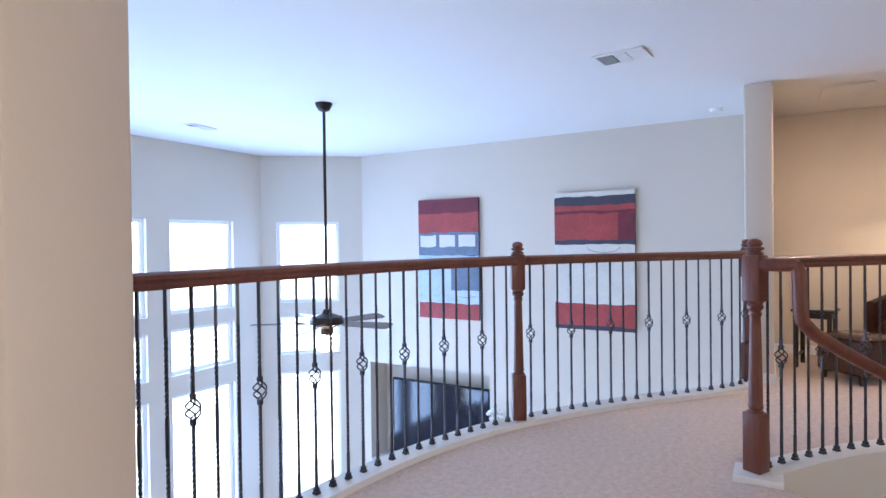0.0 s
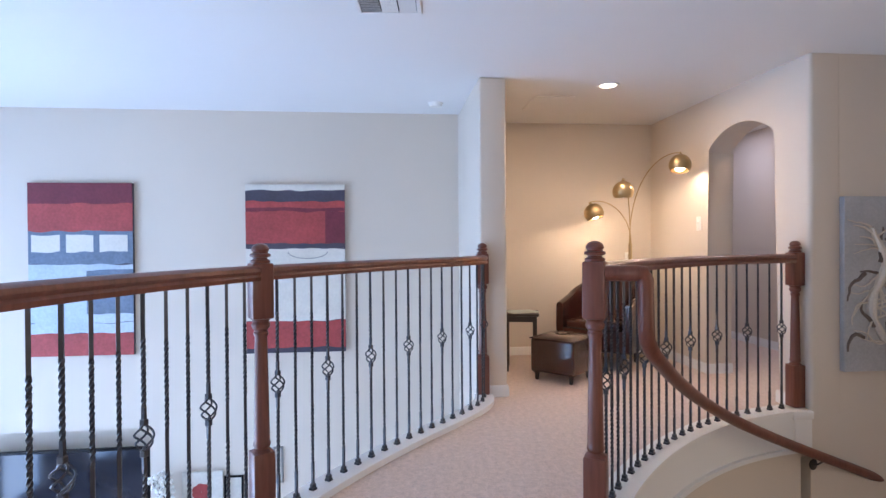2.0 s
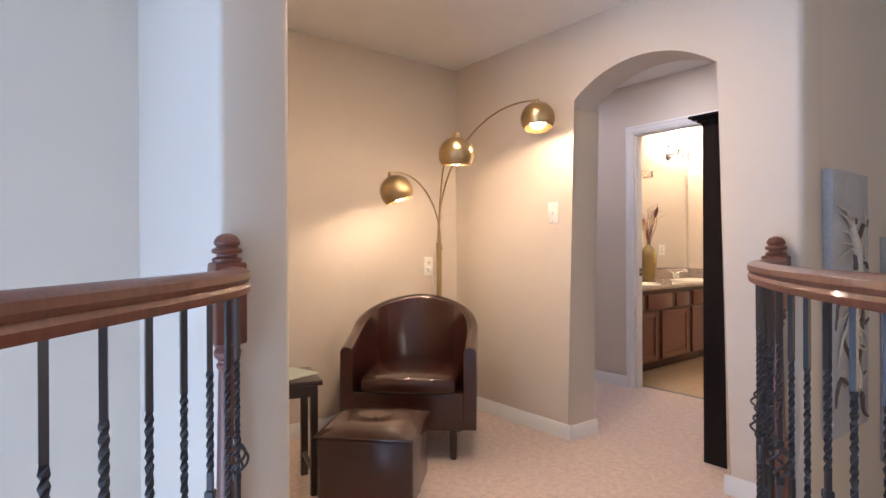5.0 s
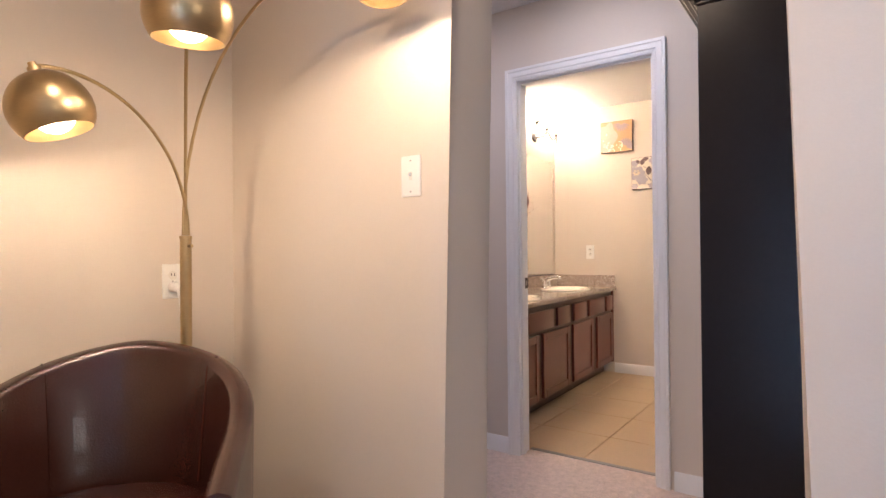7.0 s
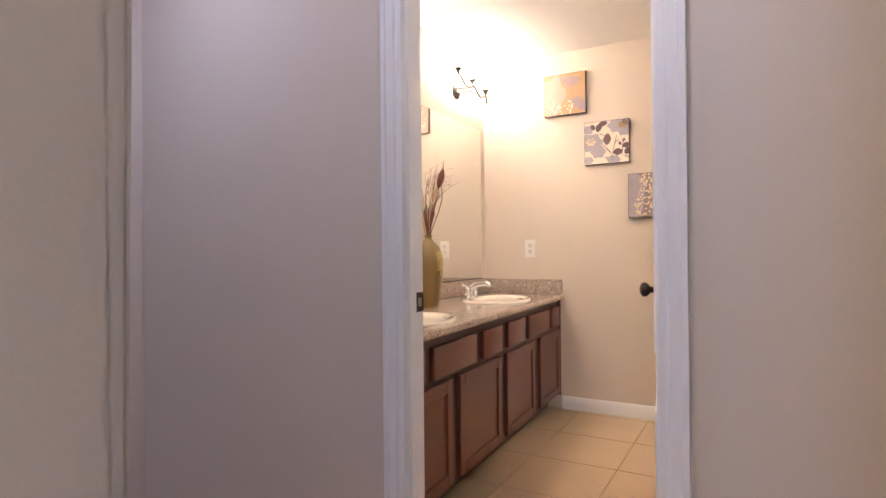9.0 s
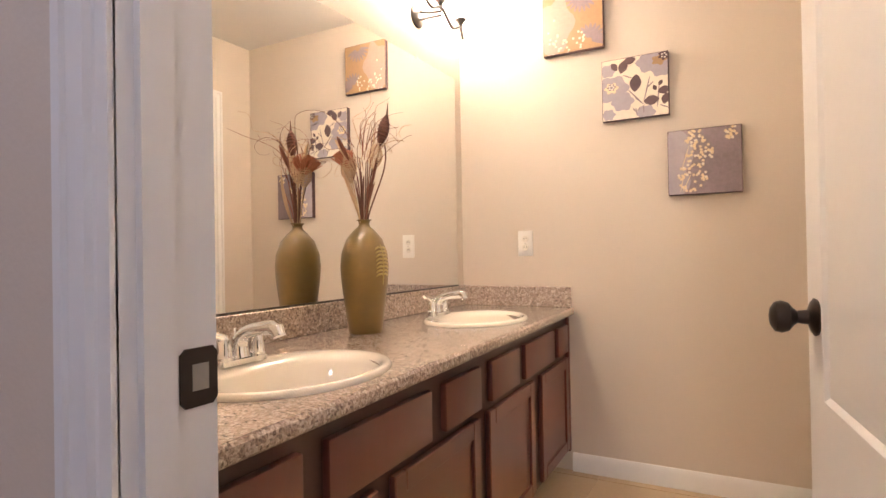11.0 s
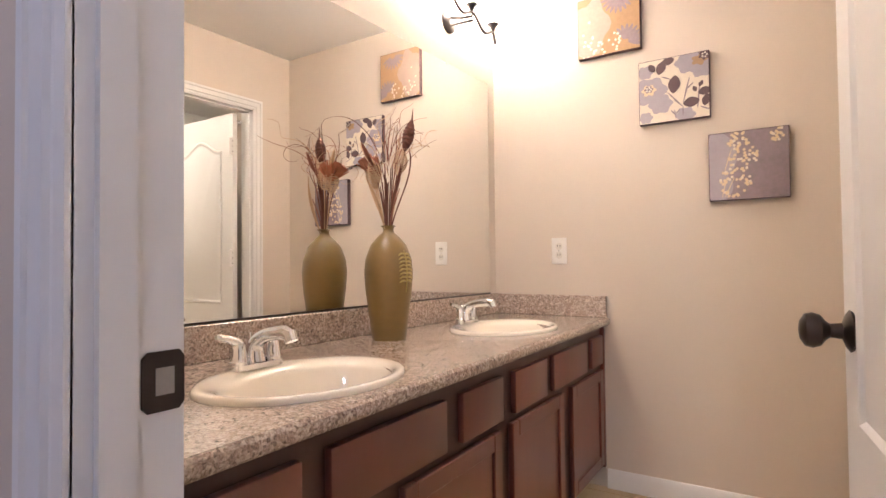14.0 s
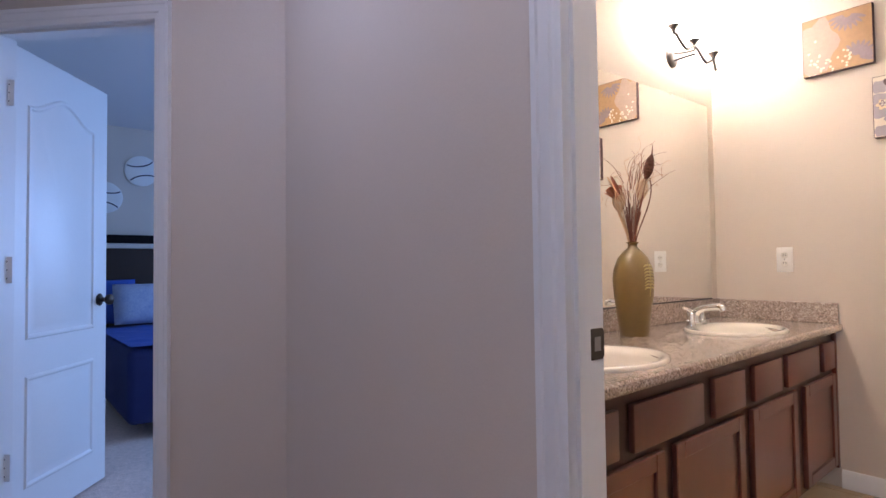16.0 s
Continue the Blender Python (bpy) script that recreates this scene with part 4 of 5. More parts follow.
def arc_lamp():
    px, py = -0.37, -1.86
    ob = thing("floor_lamp", "brushed brass arc floor lamp with three globe shades", "floor lamp", (px, py, 0))
    part("base", lathe([(0.14, 0), (0.145, 0.008), (0.14, 0.022), (0.03, 0.03), (0.02, 0.04)], 32), BRASS, ob)
    part("pole", lathe([(0.019, 0.03), (0.019, 1.195), (0.021, 1.195), (0.021, 1.205), (0.012, 1.207)], 20), BRASS, ob)
    heads = [((0.443, -1.748, 1.925), (0.30, 0.35), (-8, -10), True), ((0.248, -2.206, 1.697), (0.05, 0.25), (2, 5), False), ((-0.174, -2.334, 1.516), (0.0, 0.05), (16, -12), True)]
    for k, (c, _, tilt, lit) in enumerate(heads):
        c = Vector(c) - Vector((px, py, 0))
        r = 0.100
        m = Matrix.Translation(c) @ pose(0, 0, 0, tilt[0], tilt[1], 0)
        prof = [(0.014, r * 0.995)]
        for j in range(1, 15):
            a = math.pi * (j / 14) * 0.70
            prof.append((r * math.sin(a), r * math.cos(a)))
        prof += [(rr - 0.002, z) for rr, z in reversed(prof[1:])]
        bm = lathe(prof, 36, closed=False)
        bm.transform(m)
        sh = part("shade", bm, BRASS, ob, "brushed brass globe shade", smooth=1.0)
        bm = lathe([(0.016, 0.095), (0.016, 0.112), (0.010, 0.114), (0.010, 0.125)], 16)
        bm.transform(m)
        part("socket_cap", bm, BRASS, sh)
        bm = bmesh.new()
        bmesh.ops.create_uvsphere(bm, u_segments=16, v_segments=10, radius=0.05, matrix=m @ Matrix.Translation((0, 0, -0.012)))
        part("bulb", bm, BULB, sh, "glowing frosted bulb")
        top = m @ Vector((0, 0, 0.118))
        start = Vector((0.006 * (k - 1), 0.006 * (k - 1), 1.2))
        rise = Vector((0, 0, top.z - 1.2))
        flat = Vector((top.x, top.y, 0))
        pts = bezier(start, start + rise * 0.75, top + Vector((0, 0, 0.05)) - flat * 0.45 + Vector((0, 0, 0.02)), top, 20)
        part("arm", tube(pts, 0.0055, 8), BRASS, ob)
    part("switch_knob", lathe([(0.006, 0), (0.006, 0.02)], 10, m=pose(0.018, 0, 1.17, 0, 90, 0)), BRASS, ob)
    return ob


arc_lamp()
for x, y, z, w in ((0.443, -1.748, 1.875, 32), (-0.174, -2.334, 1.465, 30), (0.248, -2.206, 1.65, 13)):
    lamp("floor_lamp_bulb", "POINT", (x, y, z), w, WARM, 0.03)


def plate(name, place, turn, kind_):
    """Wall plate, facing -y in its own frame."""
    lab = "white toggle light switch plate on the wall" if kind_ == "switch" else "white duplex power outlet plate on the wall"
    ob = thing(name, lab, "light switch" if kind_ == "switch" else "power outlet", place, turn)
    part("cover_plate", boxes(((-0.040, -0.006, -0.066), (0.040, 0, 0.066)), bevel=0.004), PLATE, ob)
    if kind_ == "switch":
        part("slot", boxes(((-0.006, -0.0068, -0.013), (0.006, -0.006, 0.013))), CREAMP, ob)
        part("toggle", boxes(((-0.0045, -0.019, 0.0), (0.0045, -0.0065, 0.011)), bevel=0.002), PLATE, ob)
    else:
        for z in (-0.022, 0.022):
            part("socket", lathe([(0.001, 0.0012), (0.0165, 0.0012), (0.0175, 0)], 20, m=Matrix.Translation((0, -0.006, z)) @ pose(0, 0, 0, 90, 0, 0), closed=False), CREAMP, ob)
            for x in (-0.006, 0.006):
                part("slot", boxes(((x - 0.0012, -0.0080, z - 0.002), (x + 0.0012, -0.0070, z + 0.008))), BLACKPAINT, ob)
    for z in (-0.05, 0.05) if kind_ == "switch" else (0.0,):
        part("screw", lathe([(0.003, 0), (0.003, 0.001)], 8, m=Matrix.Translation((0, -0.006, z)) @ pose(0, 0, 0, 90, 0, 0)), STEEL, ob)
    return ob


CREAMP = mat("plate_insert", (0.72, 0.69, 0.62), 0.4, vary=0.01, bump=0)
plate("light_switch", (0.352, -1.51, 1.387), 0, "switch")
plate("power_outlet", (-0.615, -1.775, 1.04), 90, "outlet")
plate("power_outlet", (-0.510, 2.34, 1.135), 0, "outlet")
pg = thing("power_plug", "round white plug in the outlet beside the lamp", "plug", (-0.607, -1.775, 1.018), 90)
part("plug_body", lathe([(0.020, 0.0), (0.021, 0.018), (0.018, 0.026), (0.008, 0.030)], 20, m=pose(0, 0, 0, 90, 0, 0)), PLATE, pg)
part("cord", tube(bezier((0, -0.028, 0), (0, -0.055, -0.02), (0.03, -0.05, -0.5), (0.03, -0.05, -1.0), 14), 0.003, 6), PLATE, pg, "thin white lamp cord")


def wardrobe():
    """Tall black cabinet in the hall; its doorless bookshelf front faces the hall."""
    ob = thing("tall_bookcase", "tall black wooden bookcase with a crown moulding", "bookcase", (0, 0, 0))
    x0, x1, y0, y1, h = 1.155, 1.545, -1.22, -0.62, 1.83
    part("side_panel", boxes(((x0, y0, 0.0), (x1, y0 + 0.02, h)), bevel=0.002, seg=1), BLACKPAINT, ob)
    part("side_panel", boxes(((x0, y1 - 0.02, 0.0), (x1, y1, h)), bevel=0.002, seg=1), BLACKPAINT, ob)
    part("back_panel", boxes(((x1 - 0.012, y0 + 0.02, 0.05), (x1, y1 - 0.02, h))), BLACKPAINT, ob)
    part("plinth", boxes(((x0 + 0.03, y0 + 0.02, 0.03), (x1 - 0.012, y1 - 0.02, 0.08))), BLACKPAINT, ob)
    for z in (0.08, 0.50, 0.93, 1.36, h - 0.03):
        part("shelf", boxes(((x0 + 0.005, y0 + 0.02, z), (x1 - 0.012, y1 - 0.02, z + 0.022))), BLACKPAINT, ob)
    for k, (g, z0, z1) in enumerate(((0.008, h, h + 0.012), (0.022, h + 0.012, h + 0.026), (0.042, h + 0.026, h + 0.036), (0.055, h + 0.036, h + 0.05))):
        part("crown", boxes(((x0 - g, y0 - g, z0), (x1, y1 + g, z1)), bevel=0.004, seg=1), BLACKPAINT, ob)
    return ob


wardrobe()

# pictures over the stair
RELIEF = mat("plaster_relief", (0.62, 0.56, 0.48), 0.7, vary=0.15, grain=70, bump=0.4)
SILVER = mat("silver_grey_paint", (0.40, 0.40, 0.41), 0.5, vary=0.2, scale=9, grain=60, bump=0.5)


def relief_panel(y, z, seed):
    ob = thing("relief_picture", "tall grey canvas with cream root-like relief", "picture", (1.742, y, z), 90)
    part("panel", boxes(((0, -0.045, 0), (0.475, 0, 1.22)), bevel=0.004), SILVER, ob)
    r = random.Random(seed)
    front = -0.0455

    def strand(name, x, zz, a, n, step, rad, wander, material, lift):
        pts = []
        for j in range(n):
            pts.append((min(0.452, max(0.022, x)), front - lift * math.sin(math.pi * (j + 0.5) / n), min(1.19, max(0.03, zz))))
            a += r.uniform(-wander, wander)
            x += step * math.cos(a)
            zz += step * math.sin(a)
        part(name, tube(pts, [rad * (1 - 0.75 * j / n) for j in range(n)], 7), material, ob)
        return pts
    # dark washes behind the roots
    for k in range(11):
        strand("dark_wash", r.uniform(0.10, 0.36), 0.16 + 0.075 * k, r.uniform(0, 6.28), 9, 0.032, 0.016, 0.7, WASH, 0.001)
    # the thick twisted trunk, then roots and tendrils off it
    trunk = []
    for k in range(15):
        u = k / 14
        trunk.append((0.25 + 0.055 * math.sin(u * 8.5 + seed), front - 0.006, 0.20 + 0.80 * u))
    part("relief_trunk", tube(trunk, [0.012 + 0.026 * math.sin(math.pi * (0.1 + 0.85 * k / 14)) * (0.7 + 0.3 * math.sin(k * 1.7)) for k in range(15)], 10), RELIEF, ob, "thick cream plaster trunk")
    for k in range(30):
        p = trunk[r.randint(0, 14)]
        side = r.choice((0, math.pi))
        strand("relief_strand", p[0], p[2], side + r.uniform(-1.0, 1.0), r.randint(7, 12), 0.026, r.uniform(0.006, 0.013), 0.55, RELIEF, 0.010)
    return ob


WASH = mat("umber_wash", (0.13, 0.10, 0.085), 0.7, vary=0.3, scale=12, grain=70, bump=0.3)
relief_panel(-1.29, 0.30, 2)
relief_panel(-0.46, 0.0, 5)

# ---- doors ----


def door(name, hinge, heading, w, h, label, knob_faces=(1, -1), hinges=True):
    """A two-panel door with an arched upper panel, hung at hinge; x along the leaf, thickness about y = 0."""
    ob = tagged(thing(name, label, "door", (hinge[0], hinge[1], 0.012), heading), kind="structure")
    part("leaf", boxes(((0, -0.0175, 0), (w, 0.0175, h)), bevel=0.002, seg=1), TRIM, ob, smooth=0)
    for s in (1, -1):
        for kind_ in ("upper", "lower"):
            x0, x1 = 0.115, w - 0.115
            z0, z1 = (0.81, h - 0.235) if kind_ == "upper" else (0.17, 0.655)
            out = [(x0, z0), (x1, z0), (x1, z1)]
            if kind_ == "upper":
                for k in range(1, 16):
                    u = k / 16
                    out.append((x1 + (x0 - x1) * u, z1 + 0.085 * (0.5 - 0.5 * math.cos(2 * math.pi * u)) ** 1.1))
            out.append((x0, z1))
            cx, cz = (x0 + x1) / 2, (z0 + z1) / 2

            def ring(off):
                return [(cx + (x - cx) * (1 - off / (x1 - cx)), cz + (z - cz) * (1 - off / (z1 - cz))) for x, z in out]
            bm = bmesh.new()
            rows = []
            for off, y in ((0.0, 0.0172), (0.007, 0.0245), (0.015, 0.0245), (0.024, 0.0178), (0.036, 0.0178), (0.056, 0.0235)):
                rows.append([bm.verts.new((x, s * y, z)) for x, z in ring(off)])
            for p, q in zip(rows, rows[1:]):
                for k in range(len(p)):
                    bm.faces.new((p[k], p[(k + 1) % len(p)], q[(k + 1) % len(p)], q[k]))
            bm.faces.new(rows[-1])
            part(kind_ + "_panel", bm, TRIM, ob, smooth=0.35)
        if s in knob_faces:
            kn = part("door_knob", lathe([(0.031, 0.0), (0.033, 0.004), (0.026, 0.009), (0.013, 0.014), (0.011, 0.03), (0.016, 0.036), (0.025, 0.043), (0.0285, 0.054), (0.026, 0.064), (0.015, 0.071), (0.002, 0.073)], 28,
                                          m=Matrix.Translation((w - 0.065, s * 0.0175, 0.955)) @ pose(0, 0, 0, -90 * s, 0, 0)), BRONZE, ob, "dark oil-rubbed bronze knob")
    part("latch", boxes(((w, -0.011, 0.93), (w + 0.0015, 0.011, 0.985))), BRONZE, ob)
    for z in (0.25, 1.06, 1.80) if hinges else ():
        hg = part("hinge", boxes(((-0.003, -0.045, z), (-0.0003, 0.016, z + 0.11)), bevel=0.001, seg=1), TRIM, ob, "white painted hinge plate")
        for zz in (z + 0.02, z + 0.055, z + 0.09):
            part("screw", lathe([(0.004, 0), (0.003, 0.001)], 8, m=Matrix.Translation((-0.003, -0.022, zz)) @ pose(0, 0, 0, 0, -90, 0)), STEEL, hg)
    return ob


door("door_bath", (0.724, 0.024), 97.5, 0.785, 2.075, "white two-panel bathroom door with arched panel, standing open")
door("door_tub", (0.895, 1.985), -1, 0.70, 2.075, "white two-panel door with arched panel, standing open")
door("door_bedroom", (-2.27, -0.932), 143, 0.73, 2.075, "white two-panel bedroom door with arched panel, standing open")
sp = thing("strike_plate", "dark bronze strike plate on the white jamb", "strike plate", (0.0008, -0.024, 0.962))
part("plate", sheet([(-0.024, -0.025), (-0.018, -0.031), (0.016, -0.031), (0.0215, -0.024), (0.0215, 0.024), (0.016, 0.031), (-0.018, 0.031), (-0.024, 0.025)], -0.0012, 0.0012, m=pose(0, 0, 0, 0, 0, 90)), BRONZE, sp, smooth=0)
part("latch_hole", boxes(((0.0013, -0.010, -0.014), (0.0018, 0.010, 0.014))), STEEL, sp, "pale opening in the plate")

# ---- bathroom ----
FAR = 2.336


def skew(bm):
    """The vanity front runs slightly out of parallel with the wall."""
    for v in bm.verts:
        v.co.x = -0.873 + (v.co.x + 0.873) * (1 + 0.14 * (FAR - v.co.y) / 2.1)
    return bm


van = thing("vanity_cabinet", "cherry-stained double vanity cabinet with drawers and doors", "vanity")
# Shadow between the fronts is put into this darker frame colour.
part("face_frame", skew(boxes(((-0.325, 0.045, 0.10), (-0.305, FAR, 0.770)))), CABSHADE, van, "face frame darkened with the shadow between the fronts", smooth=0)
part("carcass", skew(boxes(((-0.872, 0.045, 0.10), (-0.326, FAR, 0.62)))), CABSHADE, van, smooth=0)
part("toe_kick", skew(boxes(((-0.872, 0.045, 0.0), (-0.385, FAR, 0.10)))), CABSHADE, van, smooth=0)
part("end_stile", skew(boxes(((-0.3045, 2.312, 0.10), (-0.286, FAR, 0.770)), bevel=0.002, seg=1)), CABINET, van, smooth=0)
for y0, y1 in ((0.06, 0.355), (0.43, 0.862), (0.945, 1.20), (1.29, 1.575), (1.645, 2.06), (2.13, 2.305)):
    part("drawer_front", skew(boxes(((-0.305, y0, 0.593), (-0.286, y1, 0.728)), bevel=0.004)), CABINET, van, smooth=0.5)
for y0, y1 in ((0.06, 0.60), (0.672, 1.185), (1.265, 1.75), (1.855, 2.305)):
    d = part("cabinet_door", skew(boxes(((-0.305, y0, 0.115), (-0.286, y0 + 0.052, 0.567)), ((-0.305, y1 - 0.052, 0.115), (-0.286, y1, 0.567)), ((-0.305, y0 + 0.052, 0.115), (-0.286, y1 - 0.052, 0.167)),
                                        ((-0.305, y0 + 0.052, 0.515), (-0.286, y1 - 0.052, 0.567)), bevel=0.003, seg=1)), CABINET, van, smooth=0.5)
    part("door_panel", skew(boxes(((-0.3035, y0 + 0.050, 0.165), (-0.295, y1 - 0.050, 0.517)))), CABINET, d, smooth=0)

SINKS = ((-0.435, 0.575), (-0.498, 1.705))
top = thing("vanity_counter", "speckled brown granite counter with backsplash on the vanity", "countertop")
bm = bmesh.new()
loop = [bm.verts.new(v) for v in ((-0.873, 0.035, 0.81), (-0.2685, 0.035, 0.81), (-0.2685, FAR, 0.81), (-0.873, FAR, 0.81))]
edges = [bm.edges.new((loop[k], loop[(k + 1) % 4])) for k in range(4)]
for cx, cy in SINKS:
    cx = -0.873 + (cx + 0.873) / (1 + 0.14 * (FAR - cy) / 2.1)
    ring = [bm.verts.new((cx + 0.168 * math.cos(a), cy + 0.228 * math.sin(a), 0.81)) for a in (2 * math.pi * k / 48 for k in range(48))]
    edges += [bm.edges.new((ring[k], ring[(k + 1) % 48])) for k in range(48)]
bmesh.ops.triangle_fill(bm, edges=edges, use_beauty=True, use_dissolve=False)
got = bmesh.ops.extrude_face_region(bm, geom=list(bm.faces))
for v in got["geom"]:
    if isinstance(v, bmesh.types.BMVert):
        v.co.z -= 0.037
part("slab", skew(bm), GRANITE, top, smooth=0)
part("front_edge", skew(tube([(-0.2715, 0.035, 0.7915), (-0.2715, FAR, 0.7915)], 0, shape=[(-0.002, -0.0185), (0.006, -0.0175), (0.011, -0.011), (0.012, 0), (0.011, 0.011), (0.006, 0.0172), (-0.002, 0.0183)])), GRANITE, top)
part("backsplash", boxes(((-0.873, 0.036, 0.8102), (-0.8530, FAR, 0.915)), bevel=0.003, seg=1), GRANITE, top, smooth=0)
part("side_splash", boxes(((-0.8525, FAR - 0.019, 0.8102), (-0.272, FAR, 0.914)), bevel=0.003, seg=1), GRANITE, top, smooth=0)


def sink(cx, cy):
    ob = thing("sink", "oval white porcelain drop-in sink in the counter", "sink", (cx, cy, 0.81), group="vanity sinks")
    bm = bmesh.new()
    rows = []
    for sc, off, z in ((1.0, 0, 0.0005), (1.0, 0, 0.006), (0.985, 0, 0.012), (0.955, 0, 0.015), (0.90, 0, 0.013), (0.84, 0.010, 0.006), (0.80, 0.014, -0.012), (0.74, 0.016, -0.06), (0.60, 0.014, -0.105), (0.35, 0.01, -0.128), (0.08, 0.0, -0.134)):
        rows.append([bm.verts.new((off * 1.6 + 0.205 * sc * math.cos(a) * (1 - off * 6 if off else 1), 0.268 * sc * math.sin(a), z)) for a in (2 * math.pi * k / 64 for k in range(64))])
    for p, q in zip(rows, rows[1:]):
        for k in range(64):
            bm.faces.new((p[k], p[(k + 1) % 64], q[(k + 1) % 64], q[k]))
    bm.faces.new(rows[-1])
    part("basin", bm, PORCELAIN, ob, smooth=1.2)
    part("drain", lathe([(0.022, -0.132), (0.022, -0.128), (0.016, -0.127), (0.001, -0.129)], 20, closed=False), CHROME, ob, "chrome drain ring")
    return ob


def faucet(cx, cy, z):
    ob = thing("faucet", "chrome two-handle centerset faucet on the sink rim", "faucet", (cx, cy, z), group="vanity faucets")
    bm = bmesh.new()
    out = [(0.026 * math.cos(a), math.copysign(0.052, math.sin(a)) + 0.026 * math.sin(a)) for a in (2 * math.pi * (k + 0.5) / 28 for k in range(28))]
    prism(out, 0, 0.013, bm)
    part("base_plate", bm, CHROME, ob)
    part("spout", tube(bezier((-0.005, 0, 0.01), (-0.02, 0, 0.075), (0.03, 0, 0.085), (0.11, 0, 0.092), 14) + [Vector((0.125, 0, 0.088)), Vector((0.132, 0, 0.072))], [0.027, 0.026, 0.0245, 0.023, 0.0215, 0.020, 0.019, 0.018, 0.0175, 0.017, 0.017, 0.017, 0.0175, 0.018, 0.0185, 0.0185, 0.016], 16), CHROME, ob)
    part("lift_rod", tube([(-0.022, 0, 0.05), (-0.022, 0, 0.085)], 0.003, 8), CHROME, ob)
    for s in (-1, 1):
        hd = part("handle", lathe([(0.023, 0.012), (0.023, 0.02), (0.020, 0.024), (0.019, 0.040), (0.016, 0.060), (0.012, 0.066)], 20, m=pose(0, s * 0.052, 0)), CHROME, ob)
        part("lever", tube(bezier((0, s * 0.050, 0.062), (-0.004, s * 0.062, 0.074), (-0.004, s * 0.09, 0.082), (-0.004, s * 0.112, 0.086), 10), [0.013, 0.0125, 0.012, 0.011, 0.010, 0.0095, 0.009, 0.009, 0.009, 0.009, 0.006], 12), CHROME, hd)
    return ob


for cx, cy in SINKS:
    sink(cx, cy)
    faucet(cx - 0.183, cy, 0.8235)

mir = thing("mirror", "large frameless wall mirror above the vanity", "mirror", (-0.875, 0, 0))
part("glass", boxes(((0.001, 0.036, 0.918), (0.007, 2.262, 2.03)), bevel=0.0015, seg=1), MIRROR, mir, smooth=0)
part("channel", boxes(((0.0005, 0.036, 0.9155), (0.010, 2.262, 0.922))), BRONZE, mir, "thin dark metal channel", smooth=0)
for y in (0.5, 1.85):
    part("clip", boxes(((0.001, y, 2.024), (0.010, y + 0.02, 2.036))), CHROME, mir)

# vanity light
FROST = glow("lit_frosted_glass", (1.0, 0.90, 0.74), 7.0)
VANITYGLASS = glow("bright_frosted_glass", (1.0, 0.82, 0.665), 74.0)
PEWTER = mat("dark_pewter", (0.10, 0.095, 0.09), 0.34, metal=0.8, vary=0.1, bump=0.05)
def vanity_light(y0):
    vl = thing("vanity_light", "pewter three-light vanity fixture with a wavy bar, lit", "wall light", (-0.875, y0, 2.235), group="vanity lights")
    part("backplate", lathe([(0.055, 0), (0.055, 0.008), (0.045, 0.014), (0.02, 0.018)], 28, m=pose(0, 0, 0, 0, 90, 0)), PEWTER, vl)
    for z in (-0.02, 0.02):
        part("stem", tube([(0.01, 0, z), (0.06, 0.02, z * 0.6), (0.115, 0.04, z * 0.5 + 0.005)], 0.007, 8), PEWTER, vl)
    wave = [(0.115, -0.18 + 0.42 * k / 24, 0.035 - 0.05 * k / 24 + 0.022 * math.sin(2 * math.pi * k / 12 + 1.2)) for k in range(25)]
    part("bar", tube([(0.115, -0.185, 0.07)] + wave + [(0.115, 0.262, -0.05)], 0.0075, 8), PEWTER, vl)
    for y, z in ((-0.18, 0.078), (0.03, 0.055), (0.24, 0.035)):
        cup = part("cup", lathe([(0.006, -0.035), (0.010, -0.015), (0.018, 0.0), (0.028, 0.008), (0.028, 0.014), (0.022, 0.016)], 20, m=Matrix.Translation((0.115, y, z))), PEWTER, vl)
        part("glass_shade", lathe([(0.024, 0.016), (0.034, 0.04), (0.046, 0.09), (0.058, 0.14)], 24, m=Matrix.Translation((0.115, y, z)), closed=False), VANITYGLASS, cup, "glowing frosted glass bell shade")
    return vl


for y in (1.89, 0.62):
    vanity_light(y)

# botanical canvases on the back wall
DUSTY = mat("dusty_beige_paint", (0.40, 0.31, 0.25), 0.55, vary=0.12, grain=60, bump=0.2)
GOLD = mat("ochre_paint", (0.36, 0.225, 0.11), 0.55, vary=0.15, grain=60, bump=0.2)
MAUVE = mat("mauve_grey_paint", (0.23, 0.18, 0.20), 0.55, vary=0.25, scale=9, grain=60, bump=0.2)
LILAC = mat("lilac_grey_paint", (0.36, 0.32, 0.36), 0.55, vary=0.12, grain=60, bump=0.2)
PLUM = mat("plum_brown_paint", (0.085, 0.045, 0.05), 0.55, vary=0.2, grain=60, bump=0.2)
IVORY = mat("ivory_paint", (0.74, 0.66, 0.54), 0.55, vary=0.05, grain=60, bump=0.2)
BERRY = mat("pale_berry_paint", (0.72, 0.58, 0.36), 0.55, vary=0.1, grain=60, bump=0.2)


